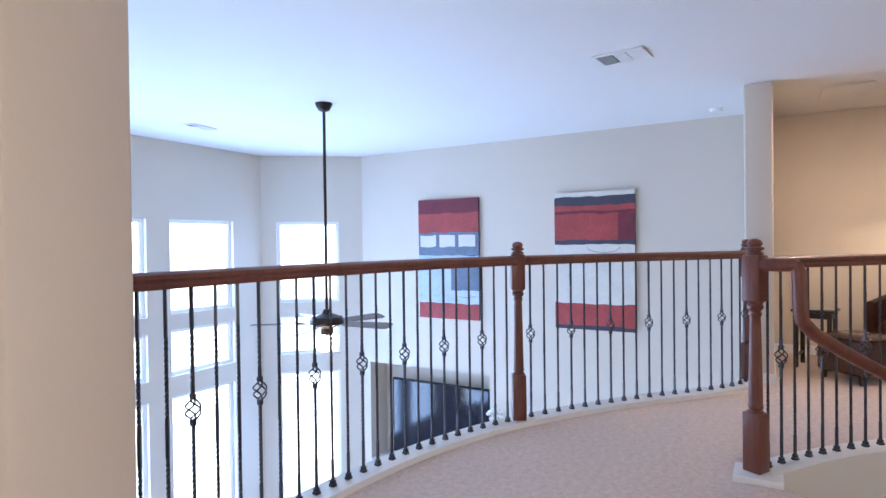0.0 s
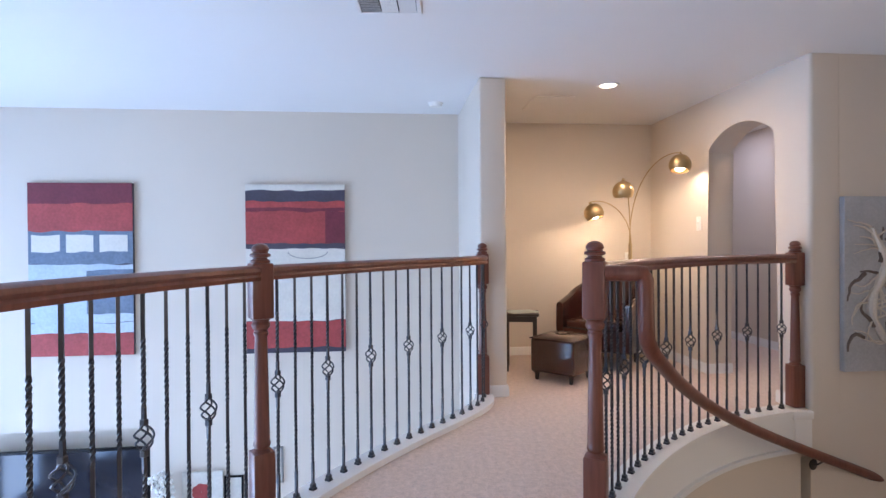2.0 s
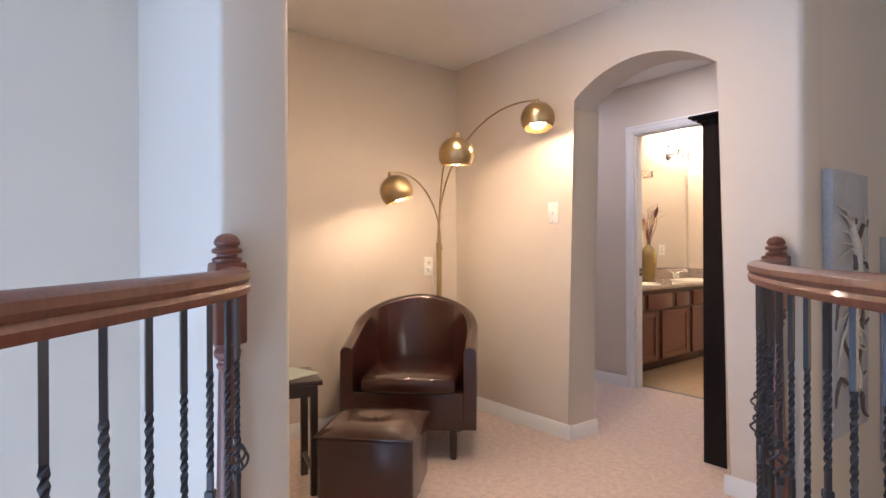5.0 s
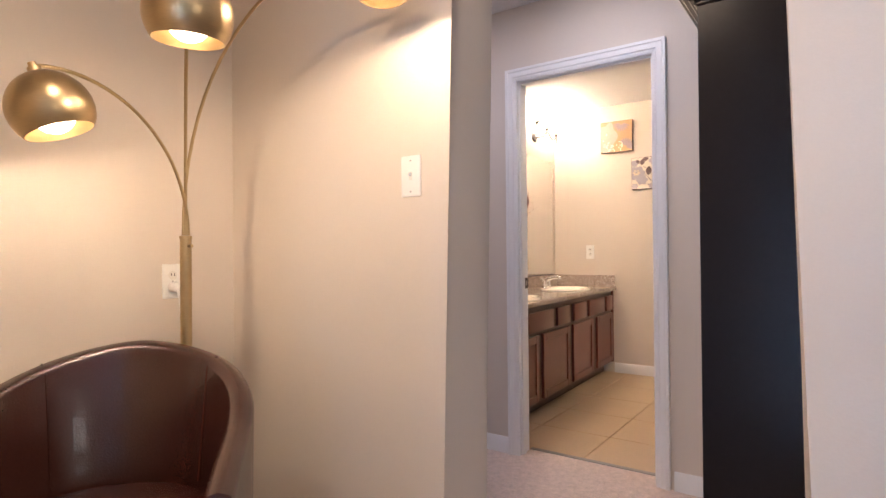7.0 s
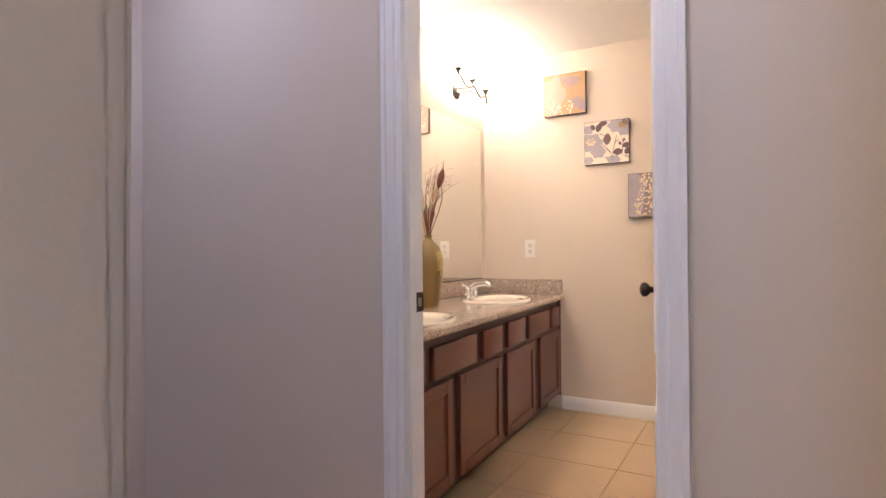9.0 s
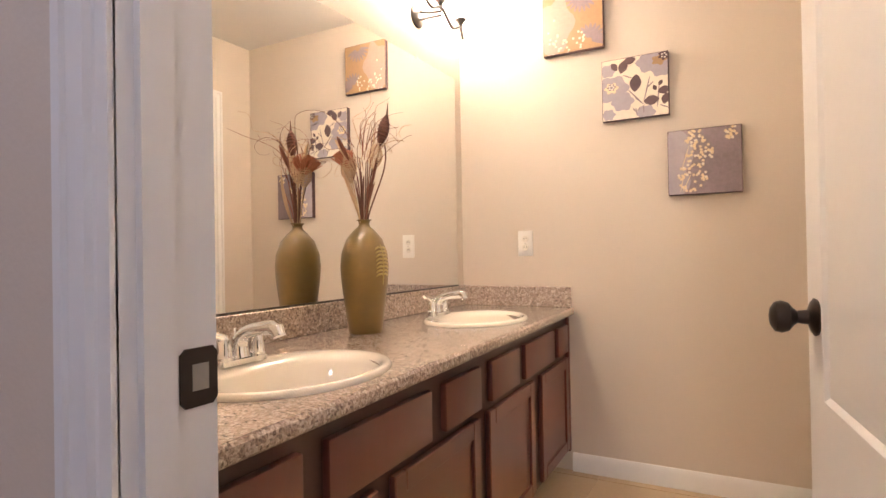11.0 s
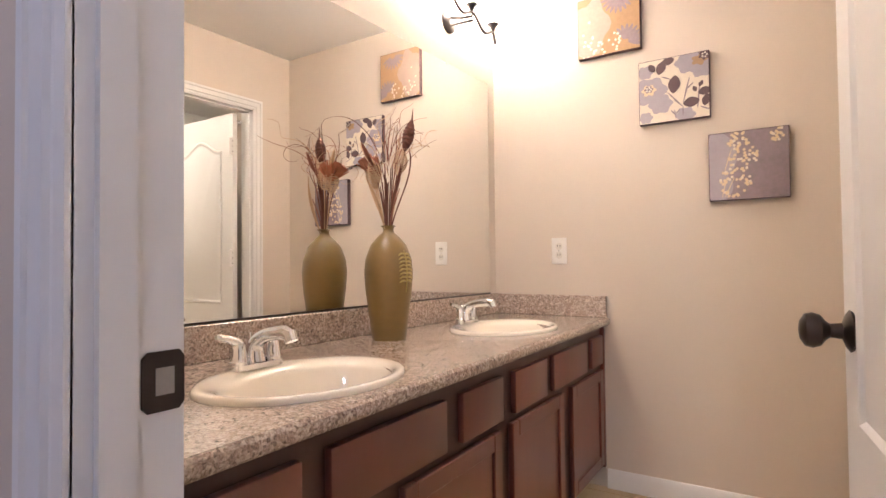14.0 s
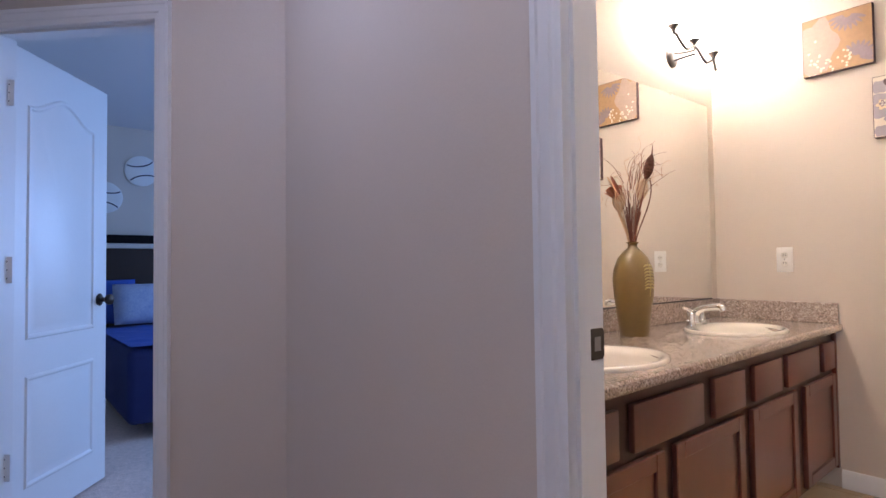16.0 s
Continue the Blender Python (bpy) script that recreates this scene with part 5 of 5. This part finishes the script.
def botanical(place, style, label):
    ob = thing("botanical_canvas", label, "picture", place, 0, "botanical canvases")
    W, H, D = 0.30, 0.292, 0.028
    part("canvas", boxes(((0, -D, 0), (W, 0, H)), bevel=0.002, seg=1), PLUM, ob, "dark brown canvas edges")
    base = {"gold": GOLD, "floral": IVORY, "berry": MAUVE}[style]
    part("painted_ground", boxes(((0.003, -D - 0.0006, 0.003), (W - 0.003, -D + 0.001, H - 0.003))), base, ob, smooth=0)
    layer = [0]
    r = random.Random(len(style))

    def blob(name, m, cx, cz, rx, rz, lobes=0, depth=0.0, tilt=0.0, n=26, point=0.0):
        """A painted shape, laid on the ones before it."""
        layer[0] += 1
        y = -D - 0.0008 - 0.00001 * layer[0]
        bm = bmesh.new()
        pts = []
        for k in range(n):
            a = 2 * math.pi * k / n
            q = 1 + depth * math.cos(lobes * a) if lobes else 1
            x, z = rx * q * math.cos(a), rz * q * math.sin(a)
            if point:
                z *= max(0.05, 1 - point * abs(math.cos(a)) ** 2)
            pts.append((min(W - 0.003, max(0.003, cx + x * math.cos(tilt) - z * math.sin(tilt))), min(H - 0.003, max(0.003, cz + x * math.sin(tilt) + z * math.cos(tilt)))))
        c = bm.verts.new((sum(p[0] for p in pts) / n, y, sum(p[1] for p in pts) / n))
        ring = [bm.verts.new((x, y, z)) for x, z in pts]
        for k in range(n):
            bm.faces.new((c, ring[k], ring[(k + 1) % n]))
        part(name, bm, m, ob, smooth=0)

    def twig(m, xa, za, xb, zb, w):
        blob("painted_twig", m, (xa + xb) / 2, (za + zb) / 2, math.hypot(xb - xa, zb - za) / 2, w, tilt=math.atan2(zb - za, xb - xa), n=12)
    if style == "gold":
        blob("painted_petal", DUSTY, 0.07, 0.15, 0.085, 0.13, 5, 0.15)
        blob("painted_petal", DUSTY, 0.05, 0.05, 0.06, 0.055, 4, 0.1)
        for k in range(9):
            a = math.pi * (1.05 + 0.9 * k / 9)
            blob("painted_leaf", MAUVE, 0.20 + 0.05 * math.cos(a), 0.27 + 0.05 * math.sin(a), 0.034, 0.008, tilt=a)
            blob("painted_leaf", MAUVE, 0.235 + 0.045 * math.cos(a + 2.6), 0.045 + 0.045 * math.sin(a + 2.6), 0.036, 0.009, tilt=a + 2.6)
        for k in range(34):
            blob("painted_berry", IVORY, r.uniform(0.02, 0.22), abs(r.gauss(0.03, 0.05)), 0.006, 0.006, n=10)
    elif style == "floral":
        for x, z, q in ((0.05, 0.15, 0.072), (0.22, 0.255, 0.058), (0.27, 0.22, 0.048), (0.095, 0.085, 0.05), (0.03, 0.24, 0.035), (0.20, 0.02, 0.04), (0.03, 0.03, 0.03)):
            blob("painted_petal", LILAC, x, z, q, q * 0.85, 6, 0.12)
        for args in ((0.15, 0.10, 0.19, 0.06), (0.12, 0.14, 0.19, 0.06), (0.19, 0.06, 0.19, 0.02), (0.19, 0.07, 0.22, 0.19), (0.25, 0.04, 0.26, 0.15), (0.26, 0.05, 0.30, 0.03), (0.16, 0.01, 0.155, 0.05), (0.10, 0.21, 0.14, 0.19), (0.20, 0.13, 0.235, 0.16), (0.14, 0.05, 0.155, 0.03), (0.175, 0.05, 0.16, 0.03)):
            twig(MAUVE, *args, 0.0030)
        for x, z, a, q in ((0.155, 0.165, 1.45, 0.040), (0.10, 0.25, 1.2, 0.032), (0.225, 0.075, 0.1, 0.034), (0.28, 0.115, 0.2, 0.028), (0.13, 0.275, 0.1, 0.028), (0.285, 0.075, 1.3, 0.026), (0.06, 0.255, 2.2, 0.022), (0.24, 0.13, 2.0, 0.014), (0.265, 0.15, 1.0, 0.014)):
            blob("painted_leaf", PLUM, x, z, q, q * 0.66, tilt=a, point=0.45)
        blob("painted_petal", GOLD, 0.26, 0.255, 0.03, 0.022, 5, 0.2)
        blob("painted_flower_eye", PLUM, 0.285, 0.275, 0.026, 0.022, 7, 0.2)
        blob("painted_petal", BERRY, 0.045, 0.155, 0.030, 0.024, 6, 0.2)
        blob("painted_flower_eye", MAUVE, 0.045, 0.16, 0.019, 0.015, 6, 0.2)
        for k in range(5):
            blob("painted_dot", CREAM, 0.045 + 0.010 * math.cos(k * 1.26), 0.16 + 0.009 * math.sin(k * 1.26), 0.0045, 0.0045, n=10)
            blob("painted_dot", CREAM, 0.282 + 0.010 * math.cos(k * 1.26), 0.273 + 0.010 * math.sin(k * 1.26), 0.004, 0.004, n=10)
    else:
        blob("painted_petal", LILAC, 0.045, 0.19, 0.06, 0.11, 3, 0.08)
        blob("painted_petal", LILAC, 0.04, 0.06, 0.05, 0.07, 3, 0.08)
        for args in ((0.06, 0.12, 0.09, 0.22), (0.05, 0.01, 0.07, 0.10), (0.06, 0.01, 0.10, 0.10)):
            twig(BERRY, *args, 0.0018)
        for cx, cz, n, q in ((0.13, 0.185, 46, 0.058), (0.10, 0.075, 44, 0.062), (0.26, 0.26, 18, 0.03), (0.11, 0.26, 22, 0.038)):
            for k in range(n):
                a, d = r.uniform(0, 6.28), q * math.sqrt(r.random())
                blob("painted_berry", BERRY if k % 4 else IVORY, cx + d * math.cos(a), cz + d * math.sin(a), 0.0062, 0.0062, n=9)
    return ob


botanical((-0.386, 2.34, 2.072), "gold", "square ochre canvas with grey flowers on the wall")
botanical((-0.098, 2.34, 1.706), "floral", "square ivory canvas with brown leaves and grey blossoms")
botanical((0.191, 2.34, 1.334), "berry", "square mauve canvas with pale berry sprays")

# vase with dried stems
vs = thing("vase", "tall olive green glazed vase of dried stems on the counter", "vase", (-0.708, 1.218, 0.8102))
vs.matrix_world = vs.matrix_world @ Matrix.Scale(1.035, 4)
part("vase_body", lathe([(0.056, 0), (0.058, 0.004), (0.068, 0.08), (0.080, 0.17), (0.084, 0.23), (0.080, 0.275), (0.062, 0.325), (0.036, 0.355), (0.021, 0.368), (0.018, 0.378), (0.020, 0.386), (0.027, 0.390), (0.025, 0.392), (0.016, 0.386), (0.014, 0.36)], 48, closed=False), CERAMIC, vs, smooth=1.0)
LEAFGOLD = mat("pale_gold_leaf", (0.42, 0.33, 0.10), 0.3, vary=0.1, bump=0.0)
bm = bmesh.new()
for k in range(0, 8):
    for s in (-1, 1):
        pts = []
        for j in range(6):
            az = radians(-4) + s * 0.075 * j
            zz = 0.20 + 0.013 * k + 0.0035 * j - 0.0009 * j * j
            rr = 0.0008 + float(np.interp(zz, [0.08, 0.17, 0.23, 0.275, 0.325], [0.068, 0.080, 0.084, 0.080, 0.062]))
            pts.append((rr * math.cos(az), rr * math.sin(az), zz))
        tube(pts, [0.0016, 0.003, 0.0036, 0.0036, 0.003, 0.0008], 5, bm)
pts = []
for j in range(9):
    zz = 0.165 + 0.0175 * j
    rr = 0.0008 + float(np.interp(zz, [0.08, 0.17, 0.23, 0.275, 0.325], [0.068, 0.080, 0.084, 0.080, 0.062]))
    pts.append((rr * math.cos(radians(-4)), rr * math.sin(radians(-4)), zz))
tube(pts, [0.001] + [0.0028] * 7 + [0.001], 5, bm)
part("leaf_motif", bm, LEAFGOLD, vs, "glossy pale fern motif")
r = random.Random(11)
for k in range(26):
    az, sp_, h = r.uniform(0, 6.28), r.uniform(0.008, 0.05), r.uniform(0.12, 0.23)
    tip = Vector((sp_ * math.cos(az) + 0.008, sp_ * math.sin(az), 0.39 + h))
    part("stem", tube(bezier((0.008 * math.cos(az), 0.008 * math.sin(az), 0.34), (0.008 * math.cos(az), 0.008 * math.sin(az), 0.39 + h * 0.4), tuple(tip * 0.97), tuple(tip), 8), [0.0026 - 0.00012 * j for j in range(9)], 5), REDSTEM if k % 4 else RUST, vs)
for k in range(36):
    az = r.uniform(0, 6.28)
    base = Vector((0.03 * math.cos(az), 0.03 * math.sin(az), 0.39 + r.uniform(0.15, 0.27)))
    pts, d = [base], Vector((math.cos(az) * 0.45, math.sin(az) * 0.45, 0.85)).normalized()
    curl = Vector((r.uniform(-1, 1), r.uniform(-1, 1), r.uniform(-1, 1))).normalized()
    bend, step = r.uniform(0.10, 0.34), r.uniform(0.009, 0.017)
    n = r.randint(14, 20)
    for j in range(n):
        d = Matrix.Rotation(bend * (0.3 + j / 7), 3, curl) @ d
        d = (d + Vector((r.uniform(-0.12, 0.12), r.uniform(-0.12, 0.12), r.uniform(-0.10, 0.12)))).normalized()
        nxt = pts[-1] + d * step
        nxt.x = max(-0.17, nxt.x)
        pts.append(nxt)
    part("twig", tube(pts, [0.0014 - 0.0009 * j / n for j in range(n + 1)], 4), (RUST, REDSTEM, STRAW)[k % 3], vs, "curly dried twig")


def spindle(name, c, axis, length, rad_, material, label, n=9):
    m = Matrix.Translation(c) @ Vector(axis).to_track_quat("Z", "Y").to_matrix().to_4x4()
    prof = []
    for j in range(n * 2 + 1):
        u = j / (n * 2)
        prof.append((rad_ * math.sin(math.pi * u) ** 0.7 * (1.0 if j % 2 else 0.82) + 0.0008, (u - 0.5) * length))
    part(name, lathe(prof, 14, m=m), material, vs, label)


spindle("cone", (0.060, 0.040, 0.705), (0.20, 0.13, 1), 0.115, 0.021, REDSTEM, "dark red dried seed cone", 9)
part("cone_spike", tube([(0.071, 0.047, 0.755), (0.075, 0.049, 0.80)], [0.004, 0.0008], 6), REDSTEM, vs)
part("stem", tube(bezier((0.004, 0.004, 0.36), (0.01, 0.008, 0.48), (0.04, 0.027, 0.58), (0.050, 0.033, 0.655), 8), 0.003, 6), REDSTEM, vs)
part("stem", tube(bezier((0.006, 0.002, 0.36), (0.02, 0.01, 0.47), (0.085, 0.05, 0.56), (0.062, 0.042, 0.66), 10), 0.0026, 6), REDSTEM, vs)
for x, y, z in ((-0.055, -0.015, 0.565), (-0.035, -0.032, 0.578), (0.036, 0.024, 0.612)):
    m = Matrix.Translation((x, y, z)) @ Vector((x * 4, y * 4, 1)).to_track_quat("Z", "Y").to_matrix().to_4x4()
    bm = bmesh.new()
    for j in range(1, 11):
        q = 0.025 * math.sin(math.pi * j / 11) ** 0.75
        tube([m @ Vector((q * math.cos(a), q * math.sin(a), 0.092 * (j / 11 - 0.5))) for a in (2 * math.pi * i / 14 for i in range(15))], 0.0017, 4, bm)
    for i in range(7):
        a = 2 * math.pi * i / 7
        tube([m @ Vector((0.024 * math.sin(math.pi * j / 11) ** 0.75 * math.cos(a), 0.024 * math.sin(math.pi * j / 11) ** 0.75 * math.sin(a), 0.092 * (j / 11 - 0.5))) for j in range(12)], 0.0014, 4, bm)
    part("woven_pod", bm, STRAW, vs, "open woven straw pod")
    part("stem", tube([(x * 0.15, y * 0.15, 0.36), tuple(m @ Vector((0, 0, -0.046)))], 0.0022, 5), STRAW, vs)
spindle("wheat_head", (-0.02, -0.085, 0.63), (-0.1, -0.7, 1), 0.09, 0.007, RUST, "dried wheat head", 12)
spindle("wheat_head", (-0.07, -0.03, 0.64), (-0.6, -0.2, 1), 0.09, 0.007, STRAW, "dried wheat head", 12)
bm = bmesh.new()
for k in range(110):
    az, el = r.uniform(-1.3, 1.3) + 3.3, r.uniform(0.5, 1.3)
    d = Vector((math.cos(az) * math.cos(el), math.sin(az) * math.cos(el), math.sin(el)))
    p0 = Vector((-0.042, -0.012, 0.565))
    tube([p0, p0 + d * 0.042, p0 + d * 0.082], [0.0016, 0.0032, 0.0014], 4, bm)
part("dried_flower", bm, mat("dried_orange_petals", (0.42, 0.16, 0.09), 0.8, vary=0.2, bump=0.2), vs, "orange dried thistle flower")
for s in (-1,):
    bm = bmesh.new()
    ctr = bezier((0.0, 0.02 * s, 0.38), (0.01, 0.05 * s, 0.45), (-0.01, 0.09 * s, 0.52), (-0.02, 0.10 * s, 0.58), 10)
    rows = []
    for j, p in enumerate(ctr):
        wv = 0.009 * math.sin(math.pi * min(0.98, j / 10 + 0.06))
        rows.append([bm.verts.new(p + Vector((wv, 0, 0))), bm.verts.new(p + Vector((0, 0.003, 0))), bm.verts.new(p - Vector((wv, 0, 0)))])
    for p, q in zip(rows, rows[1:]):
        bm.faces.new((p[0], p[1], q[1], q[0]))
        bm.faces.new((p[1], p[2], q[2], q[1]))
    part("dried_leaf", bm, STRAW, vs, "pale dried leaf")

# tub room: shower curtain with a bare tree print, on a rod
CLOTH = mat("white_curtain_cloth", (0.72, 0.74, 0.70), 0.7, vary=0.03, grain=200, bump=0.1)
PRINT = mat("charcoal_print", (0.04, 0.035, 0.03), 0.8, vary=0.1, bump=0)
cur = thing("shower_curtain", "white shower curtain printed with a bare brown tree", "shower curtain", (0, 0, 0))
bm = bmesh.new()
n = 120
rows = []
wavy = lambda x: 2.21 + 0.018 * math.sin(x * 38)
for k in range(n + 1):
    x = 1.30 + 1.25 * k / n
    rows.append([bm.verts.new((x, wavy(x), z)) for z in (0.12, 1.05, 2.065)])
for p, q in zip(rows, rows[1:]):
    for j in range(2):
        bm.faces.new((p[j], q[j], q[j + 1], p[j + 1]))
part("cloth", bm, CLOTH, cur, smooth=1.0)
bm = bmesh.new()
r = random.Random(7)


def limb(x, z, a, length, w, depth):
    pts = []
    for j in range(6):
        pts.append((x, wavy(x) - 0.003, z))
        a += r.uniform(-0.25, 0.25)
        x, z = min(2.53, max(1.32, x + math.cos(a) * length / 5)), min(1.85, z + math.sin(a) * length / 5)
    tube(pts, [w * (1 - 0.1 * j) for j in range(6)], 4, bm)
    if depth:
        for _ in range(3):
            q = pts[r.randint(2, 5)]
            limb(q[0], q[2], a + r.uniform(-1.1, 1.1), length * 0.66, w * 0.62, depth - 1)


for x0 in (2.30, 2.02, 1.68):
    limb(x0, 0.60, math.pi / 2, 0.55, 0.019, 5)
part("tree_print", bm, PRINT, cur, "dark brown bare tree print", smooth=0)
rod = thing("curtain_rod", "chrome shower curtain rod with rings across the tub", "curtain rod")
part("bar", tube([(0.89, 2.21, 2.11), (2.59, 2.21, 2.11)], 0.0125, 12), CHROME, rod)
part("flange", lathe([(0.03, 0), (0.03, 0.012)], 20, m=Matrix.Translation((2.585, 2.21, 2.11)) @ pose(0, 0, 0, 0, 90, 0)), CHROME, rod)
for k in range(9):
    x = 1.34 + 1.17 * k / 8
    part("ring", tube([(x, 2.21 + 0.022 * math.cos(a), 2.095 + 0.03 * math.sin(a)) for a in (2 * math.pi * j / 14 for j in range(15))], 0.002, 5), CHROME, rod)
dome = thing("ceiling_light", "round frosted glass ceiling light, switched on", "ceiling light", (1.75, 1.35, TOP))
part("rim", lathe([(0.14, -0.02), (0.145, 0.0)], 32), STEEL, dome)
part("glass_dome", lathe([(0.001, -0.085), (0.06, -0.078), (0.11, -0.055), (0.135, -0.02)], 32, closed=False), FROST, dome, "glowing frosted glass dome")
lamp("ceiling_light_bulb", "POINT", (1.75, 1.35, TOP - 0.13), 44, BATH, 0.08)
tub = thing("bathtub", "white bathtub behind the shower curtain", "bathtub")
part("tub_shell", boxes(((0.90, 2.26, 0.0), (2.58, 2.31, 0.45)), ((0.90, 2.30, 0.0), (2.58, 2.93, 0.12)), ((0.90, 2.90, 0.12), (2.58, 2.94, 0.45))), PORCELAIN, tub, smooth=0)

# ---- bedroom glimpse ----
NAVYCLOTH = mat("navy_bedspread", (0.02, 0.03, 0.13), 0.85, vary=0.2, scale=8, grain=150, bump=0.3)
BLUECLOTH = mat("blue_bedspread", (0.05, 0.10, 0.42), 0.85, vary=0.2, scale=8, grain=150, bump=0.3)
bed = thing("bed", "made bed with a navy and blue cover and dark headboard", "bed", (-5.46, 0.55, 0))
part("headboard", boxes(((0.0, -0.85, 0.2), (0.07, 0.85, 1.33)), bevel=0.01), DARKWOOD, bed)
part("headboard_cap", boxes(((0.0, -0.88, 1.38), (0.09, 0.88, 1.46)), bevel=0.012), BLACKPAINT, bed)
part("headboard_strip", boxes(((0.0, -0.86, 1.33), (0.08, 0.86, 1.378)), bevel=0.004), CREAM, bed, "pale strip under the headboard cap")
part("bedspread", boxes(((0.08, -0.82, 0.10), (2.0, 0.82, 0.60)), bevel=0.05, seg=4), NAVYCLOTH, bed)
bm = bmesh.new()
g = [[bm.verts.new((0.5 + 1.5 * i / 40, -0.80 + 1.6 * j / 40, 0.605 + 0.012 * noise.noise(Vector((i * 0.5, j * 0.18, 0))) + 0.012)) for j in range(41)] for i in range(41)]
for i in range(40):
    for j in range(40):
        bm.faces.new((g[i][j], g[i + 1][j], g[i + 1][j + 1], g[i][j + 1]))
part("quilt", bm, BLUECLOTH, bed, "rumpled bright blue quilt", smooth=1.2)


def cushion(place, turn, w, h, material, label):
    ob = thing("pillow", label, "pillow", place, turn)
    bm = bmesh.new()
    n = 14
    for s in (1, -1):
        g = []
        for i in range(n + 1):
            u = -1 + 2 * i / n
            g.append([bm.verts.new((s * 0.075 * ((1 - u ** 4) * (1 - (-1 + 2 * j / n) ** 4)) ** 0.6, w / 2 * u, h / 2 * (-1 + 2 * j / n))) for j in range(n + 1)])
        for i in range(n):
            for j in range(n):
                bm.faces.new((g[i][j], g[i + 1][j], g[i + 1][j + 1], g[i][j + 1]))
    bmesh.ops.remove_doubles(bm, verts=bm.verts, dist=1e-4)
    bm.transform(pose(0, 0, h / 2, 0, -22, 0))
    part("cover", bm, material, ob, smooth=1.2)
    return ob


PATCH = mat("patterned_pillow", (0.55, 0.60, 0.68), 0.85, vary=0.5, scale=14, grain=60, bump=0.1, second=(0.16, 0.22, 0.45))
cushion((-5.20, -0.16, 0.63), 0, 0.50, 0.42, BLUECLOTH, "bright blue pillow leaning on the headboard")
cushion((-5.02, 0.10, 0.63), 0, 0.45, 0.38, PATCH, "blue and white patterned pillow on the bed")
for y, z, a in ((0.18, 2.10, 12), (-0.13, 1.82, -8)):
    ball = thing("baseball_plaque", "round white wall plaque with dark baseball seams", "wall decor", (-5.5, y, z), 0)
    part("disc", lathe([(0.001, 0.02), (0.13, 0.02), (0.15, 0.012), (0.15, 0)], 40, m=pose(0, 0, 0, 0, 90, 0)), PLATE, ball)
    for s in (-1, 1):
        part("seam", tube([(0.0215, 0.13 * math.sin(u) * math.cos(radians(a)) - s * (0.105 - 0.06 * math.cos(u)) * math.sin(radians(a)), s * (0.105 - 0.06 * math.cos(u)) * math.cos(radians(a)) + 0.13 * math.sin(u) * math.sin(radians(a))) for u in (-1.1 + 2.2 * j / 14 for j in range(15))], 0.006, 6), NAVY, ball)

# ---- bathroom floor tiles ----
tile_mesh = finish("tile", boxes(((-0.2235, -0.2235, -0.008), (0.2235, 0.2235, -0.0006)), bevel=0.0015, seg=1), TILE, 0)
floor_bath = bpy.data.objects["floor_bath"]
for i in range(-2, 6):
    for j in range(0, 7):
        x, y = 0.08 + 0.452 * i, 0.245 + 0.452 * j
        if -0.7 < x < 2.6 and y < 2.9:
            t = new("tile", tile_mesh)
            t.parent = floor_bath
            t.location = (x, y, 0.0)
solid("threshold", boxes(((0.0, 0.01, -0.004), (0.736, 0.037, 0.006)), bevel=0.002, seg=1), STEEL, "thin metal carpet edge strip at the bathroom", "threshold", kind="structure")
